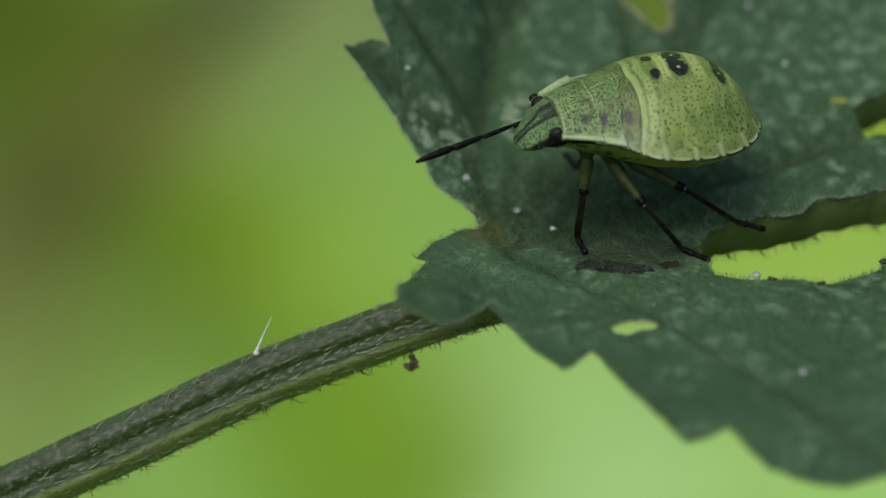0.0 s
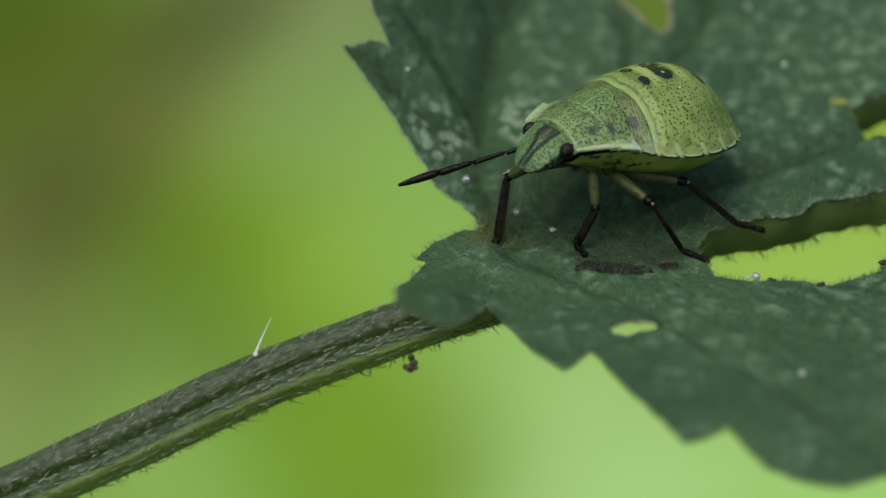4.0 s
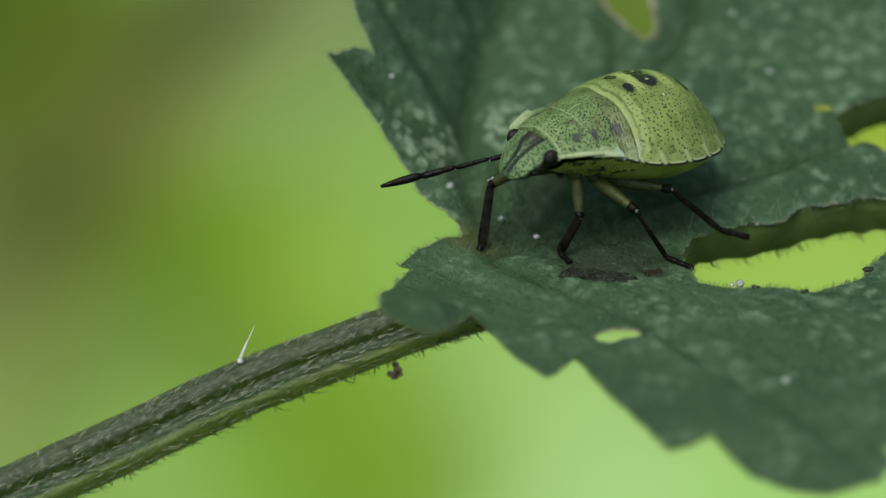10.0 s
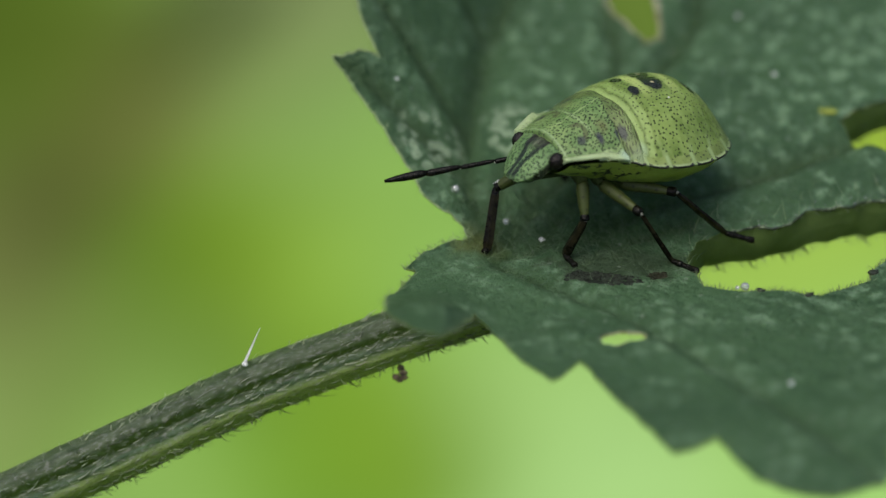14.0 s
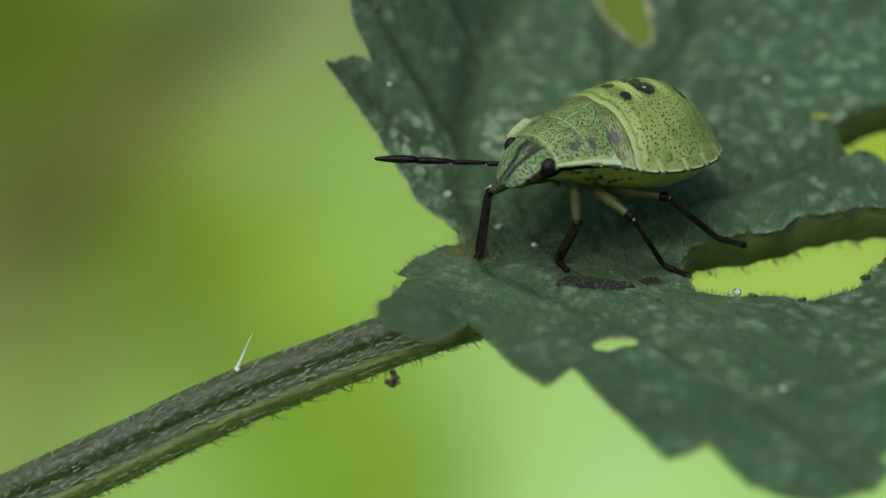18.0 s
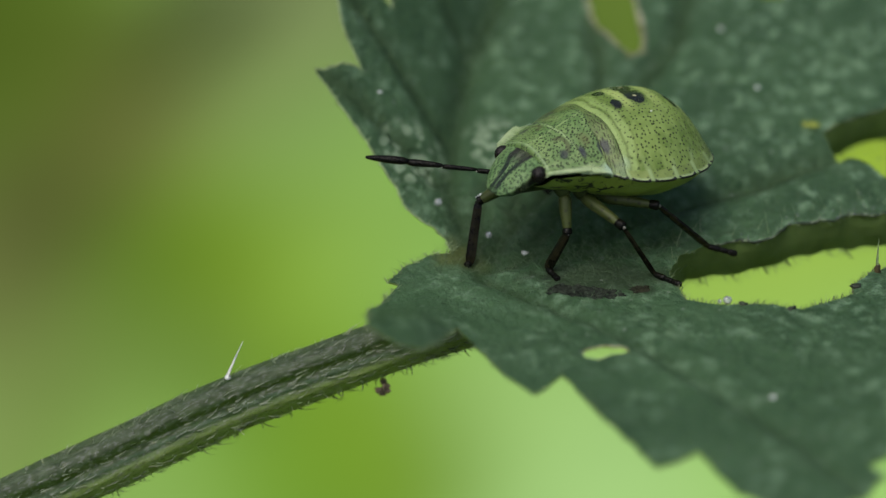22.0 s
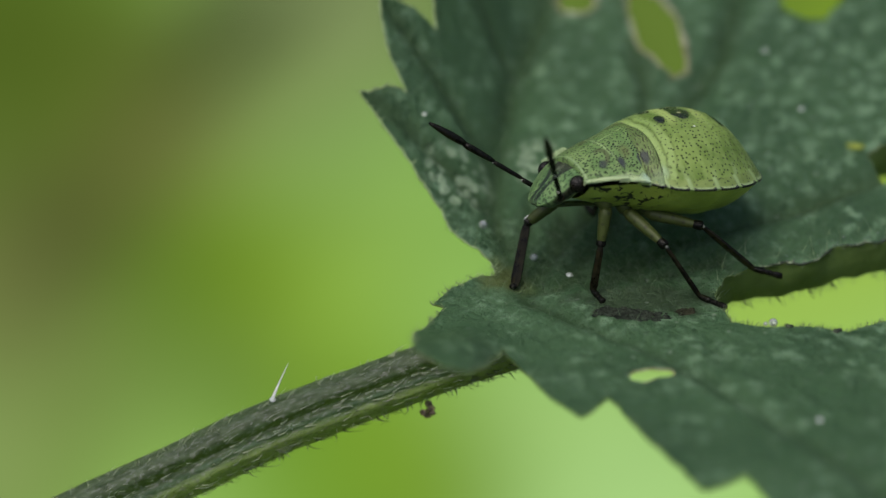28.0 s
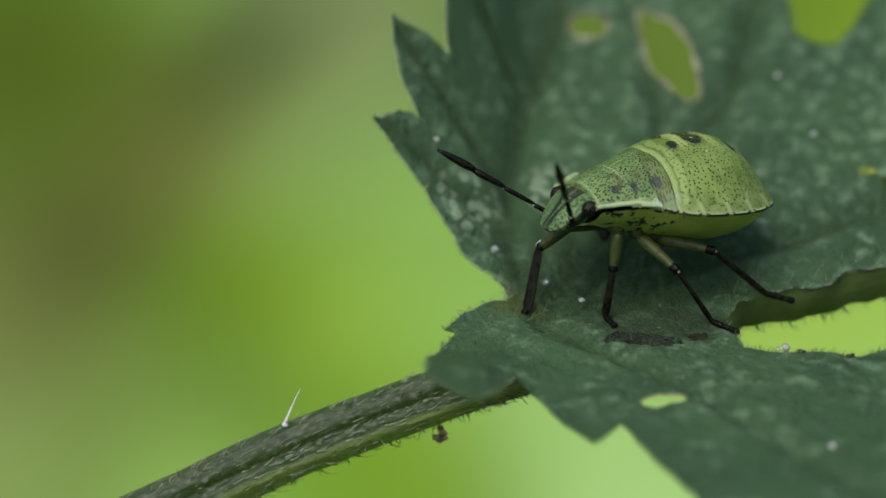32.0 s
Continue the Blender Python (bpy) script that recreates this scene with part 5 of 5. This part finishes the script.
def build_legs():
    rest = body_at(9.0).inverted()
    keyed = []
    for name, hip, knee, ankle, toe in LEGS:
        hip, knee = Vector(hip), rest @ Vector(knee)
        l1, l2 = (knee - hip).length, ((rest @ ankle) - knee).length
        v, f = limb(l1, 0.23, 0.165 if name == "right front" else 0.125, 12, 0.12)
        root = Vector((hip.x + 0.12, hip.y * 0.65, hip.z + 0.45))
        v2, f2, _ = tube([root, root.lerp(hip, 0.5), hip, hip + (hip - root) * 0.15], [0.34, 0.30, 0.22, 0.10], 12)
        part("hip", v2, f2, PALE_LEG, BUG, "dull olive green hip joint")
        thigh = part("thigh", v, f, PALE_LEG, BUG, "dull olive green thigh")
        v, f = joined([limb(l1 * 0.21, 0.13, 0.160, 12, 0.12)])
        v = [(x + l1 * 0.815, y, z) for x, y, z in v]
        part("knee", v, f, CHITIN, thigh, "glossy black knee")
        # small white balls added on this knee in place of its glint
        if name == "right front":
            glint_rnd = random.Random(3)
            v, f = joined([ball((l1 + glint_rnd.uniform(-0.22, 0.05), glint_rnd.uniform(-0.1, 0.1), 0.15 + glint_rnd.uniform(-0.02, 0.03)), (0.03, 0.025, 0.025), 7, 5, 0.4, k) for k in range(9)])
            part("knee_glint", v, f, WHITE, thigh, "frosty white bits standing in for the glint on the knee")
        v, f = limb(l2, *((0.14, 0.175) if "front" in name else (0.10, 0.135)), 6)
        v = [(x, y * 0.75, z * 1.15) for x, y, z in v]
        shin = part("shin", v, f, CHITIN_BROWN, BUG, "dark brown flattened shin", smooth=False)
        v, f = ball((0.04, 0, 0.045), (0.075, 0.06, 0.055), 10, 7)
        part("joint", v, f, JOINT, shin, "pale shiny joint")
        l3 = (toe - ankle).length
        bits = [limb(l3 * 0.42, 0.10, 0.125, 8), limb(l3 * 0.30, 0.09, 0.105, 8), limb(l3 * 0.36, 0.085, 0.11, 8, 0.2)]
        at = 0.0
        for b, w in zip(bits, (0.40, 0.28, 0.32)):
            b[0][:] = [(x + at, y, z) for x, y, z in b[0]]
            at += l3 * w
        claws = [hair((l3, s * 0.03, 0), (0.7, s * 0.6, -0.5), 0.14, 0.025, (0, 0, -0.5)) for s in (1, -1)]
        v, f = joined(bits + claws)
        foot = part("foot", v, f, CHITIN, BUG, "black jointed foot with two claws")
        keyed.append((name, hip, knee, ankle, toe, l1, l2, thigh, shin, foot))
    return keyed


LEG_PARTS = build_legs()


def leg_at(leg, t):
    name, hip, knee, ankle, toe, l1, l2, *_ = leg
    inv = body_at(t).inverted()
    a, b = ankle.copy(), toe.copy()
    if name in STEPS and t < 0.9:
        rows = STEPS[name]
        for p, q in zip(rows, rows[1:]):
            if t <= q[0]:
                k = soft((t - p[0]) / (q[0] - p[0]))
                a = Vector([p[i] + (q[i] - p[i]) * k for i in (1, 2, 3)])
                break
        b = a + (toe - ankle)
    a, b = inv @ a, inv @ b
    d = a - hip
    dist = min(max(d.length, abs(l1 - l2) + 0.02), l1 + l2 - 0.001)
    a = hip + d.normalized() * dist
    d = d.normalized()
    x = (l1 * l1 - l2 * l2 + dist * dist) / (2 * dist)
    h = math.sqrt(max(0.0, l1 * l1 - x * x))
    out = (knee - hip) - d * (knee - hip).dot(d)
    k = hip + d * x + out.normalized() * h
    up = out.normalized()
    return frame_along(hip, k - hip, up), frame_along(k, a - k, up), frame_along(a, b - a, Vector((0, 0, 1)))


def build_antenna(side):
    base = new("antenna")
    base.parent = BUG
    tagged(base, "black four-jointed antenna with pale rings")
    at = 0.0
    for n, (ln, r0, r1) in enumerate(((0.50, 0.075, 0.08), (1.15, 0.065, 0.085), (1.15, 0.080, 0.125), (1.40, 0.120, 0.060))):
        v, f = limb(ln, r0, r1, 10, 0.45 if n == 3 else 0.1)
        bend = 0.03 * n
        part("antenna_joint", [(x + at, y, z + bend) for x, y, z in v], f, CHITIN, base)
        at += ln
        if n < 3:
            v, f = ball((at, 0, 0.03 * n), (0.05, 0.058, 0.058), 10, 6)
            part("pale_ring", v, f, RING, base, "pale ring between two joints")
    return base


ANTENNA_RIGHT, ANTENNA_LEFT = build_antenna(-1), build_antenna(1)
ROOT_RIGHT, ROOT_LEFT = head_at(1.2, -0.85, -0.18), head_at(1.2, 0.85, -0.18)
# where the antennae point, in the world: seconds and a direction
POINT_RIGHT = [(0, -0.85, -0.52, -0.10), (0.2, -0.66, -0.61, -0.44), (0.4, -0.30, -0.87, -0.39), (0.6, -0.68, -0.34, -0.65), (0.8, -0.75, -0.32, -0.58), (1, -0.72, -0.34, -0.60), (1.3, -0.68, -0.56, -0.47), (1.6, -0.88, -0.37, -0.31), (2, -0.90, -0.21, -0.38), (2.5, -0.95, -0.14, -0.27), (4.5, -0.95, -0.15, -0.27), (6, -0.95, -0.15, -0.27), (9, -0.96, -0.17, -0.23), (11, -0.97, -0.12, -0.21), (13, -0.98, -0.13, -0.17), (14.5, -0.98, -0.18, -0.10), (16.5, -0.99, -0.13, 0.05), (19, -1.00, -0.00, 0.04), (22, -0.99, -0.00, 0.11), (24, -0.98, -0.07, 0.18), (24.7, -0.99, 0.08, 0.15), (25, -0.95, -0.07, 0.32), (25.2, -0.90, -0.02, 0.44), (25.5, -0.88, -0.00, 0.47), (27.5, -0.84, -0.00, 0.55), (30, -0.87, 0.19, 0.46), (32, -0.87, 0.10, 0.48)]
POINT_LEFT = [(0, 0.00, -0.88, 0.47), (0.1, 0.05, -0.91, 0.41), (0.3, 0.25, -0.93, -0.28), (0.6, 0.09, -0.97, -0.23), (0.7, -0.01, -0.99, -0.11), (0.9, -0.02, -0.95, 0.30), (1.3, -0.02, -0.90, 0.44), (1.6, -0.00, -0.89, 0.46), (24.6, 0.00, -0.88, 0.47), (24.9, 0.00, -0.88, 0.47), (25.1, 0.16, -0.72, 0.68), (25.3, 0.08, -0.62, 0.78), (25.5, 0.05, -0.61, 0.79), (27.5, -0.14, -0.57, 0.81), (30, -0.12, -0.57, 0.81), (32, -0.15, -0.57, 0.81)]


def motions():
    """All that moves: the bug's body on its legs, and its antennae."""
    walk(BUG, [(t, metres(body_at(t))) for t in TIMES])
    for leg in LEG_PARTS:
        poses = [(t, leg_at(leg, t)) for t in TIMES]
        for i, ob in enumerate(leg[7:10]):
            walk(ob, [(t, metres(p[i])) for t, p in poses])
    for ob, root, rows in ((ANTENNA_RIGHT, ROOT_RIGHT, POINT_RIGHT), (ANTENNA_LEFT, ROOT_LEFT, POINT_LEFT)):
        walk(ob, [(t, metres(frame_along(root, body_at(t).inverted().to_3x3() @ Vector(d), Vector((0, 0, 1))))) for t, *d in rows])


motions()
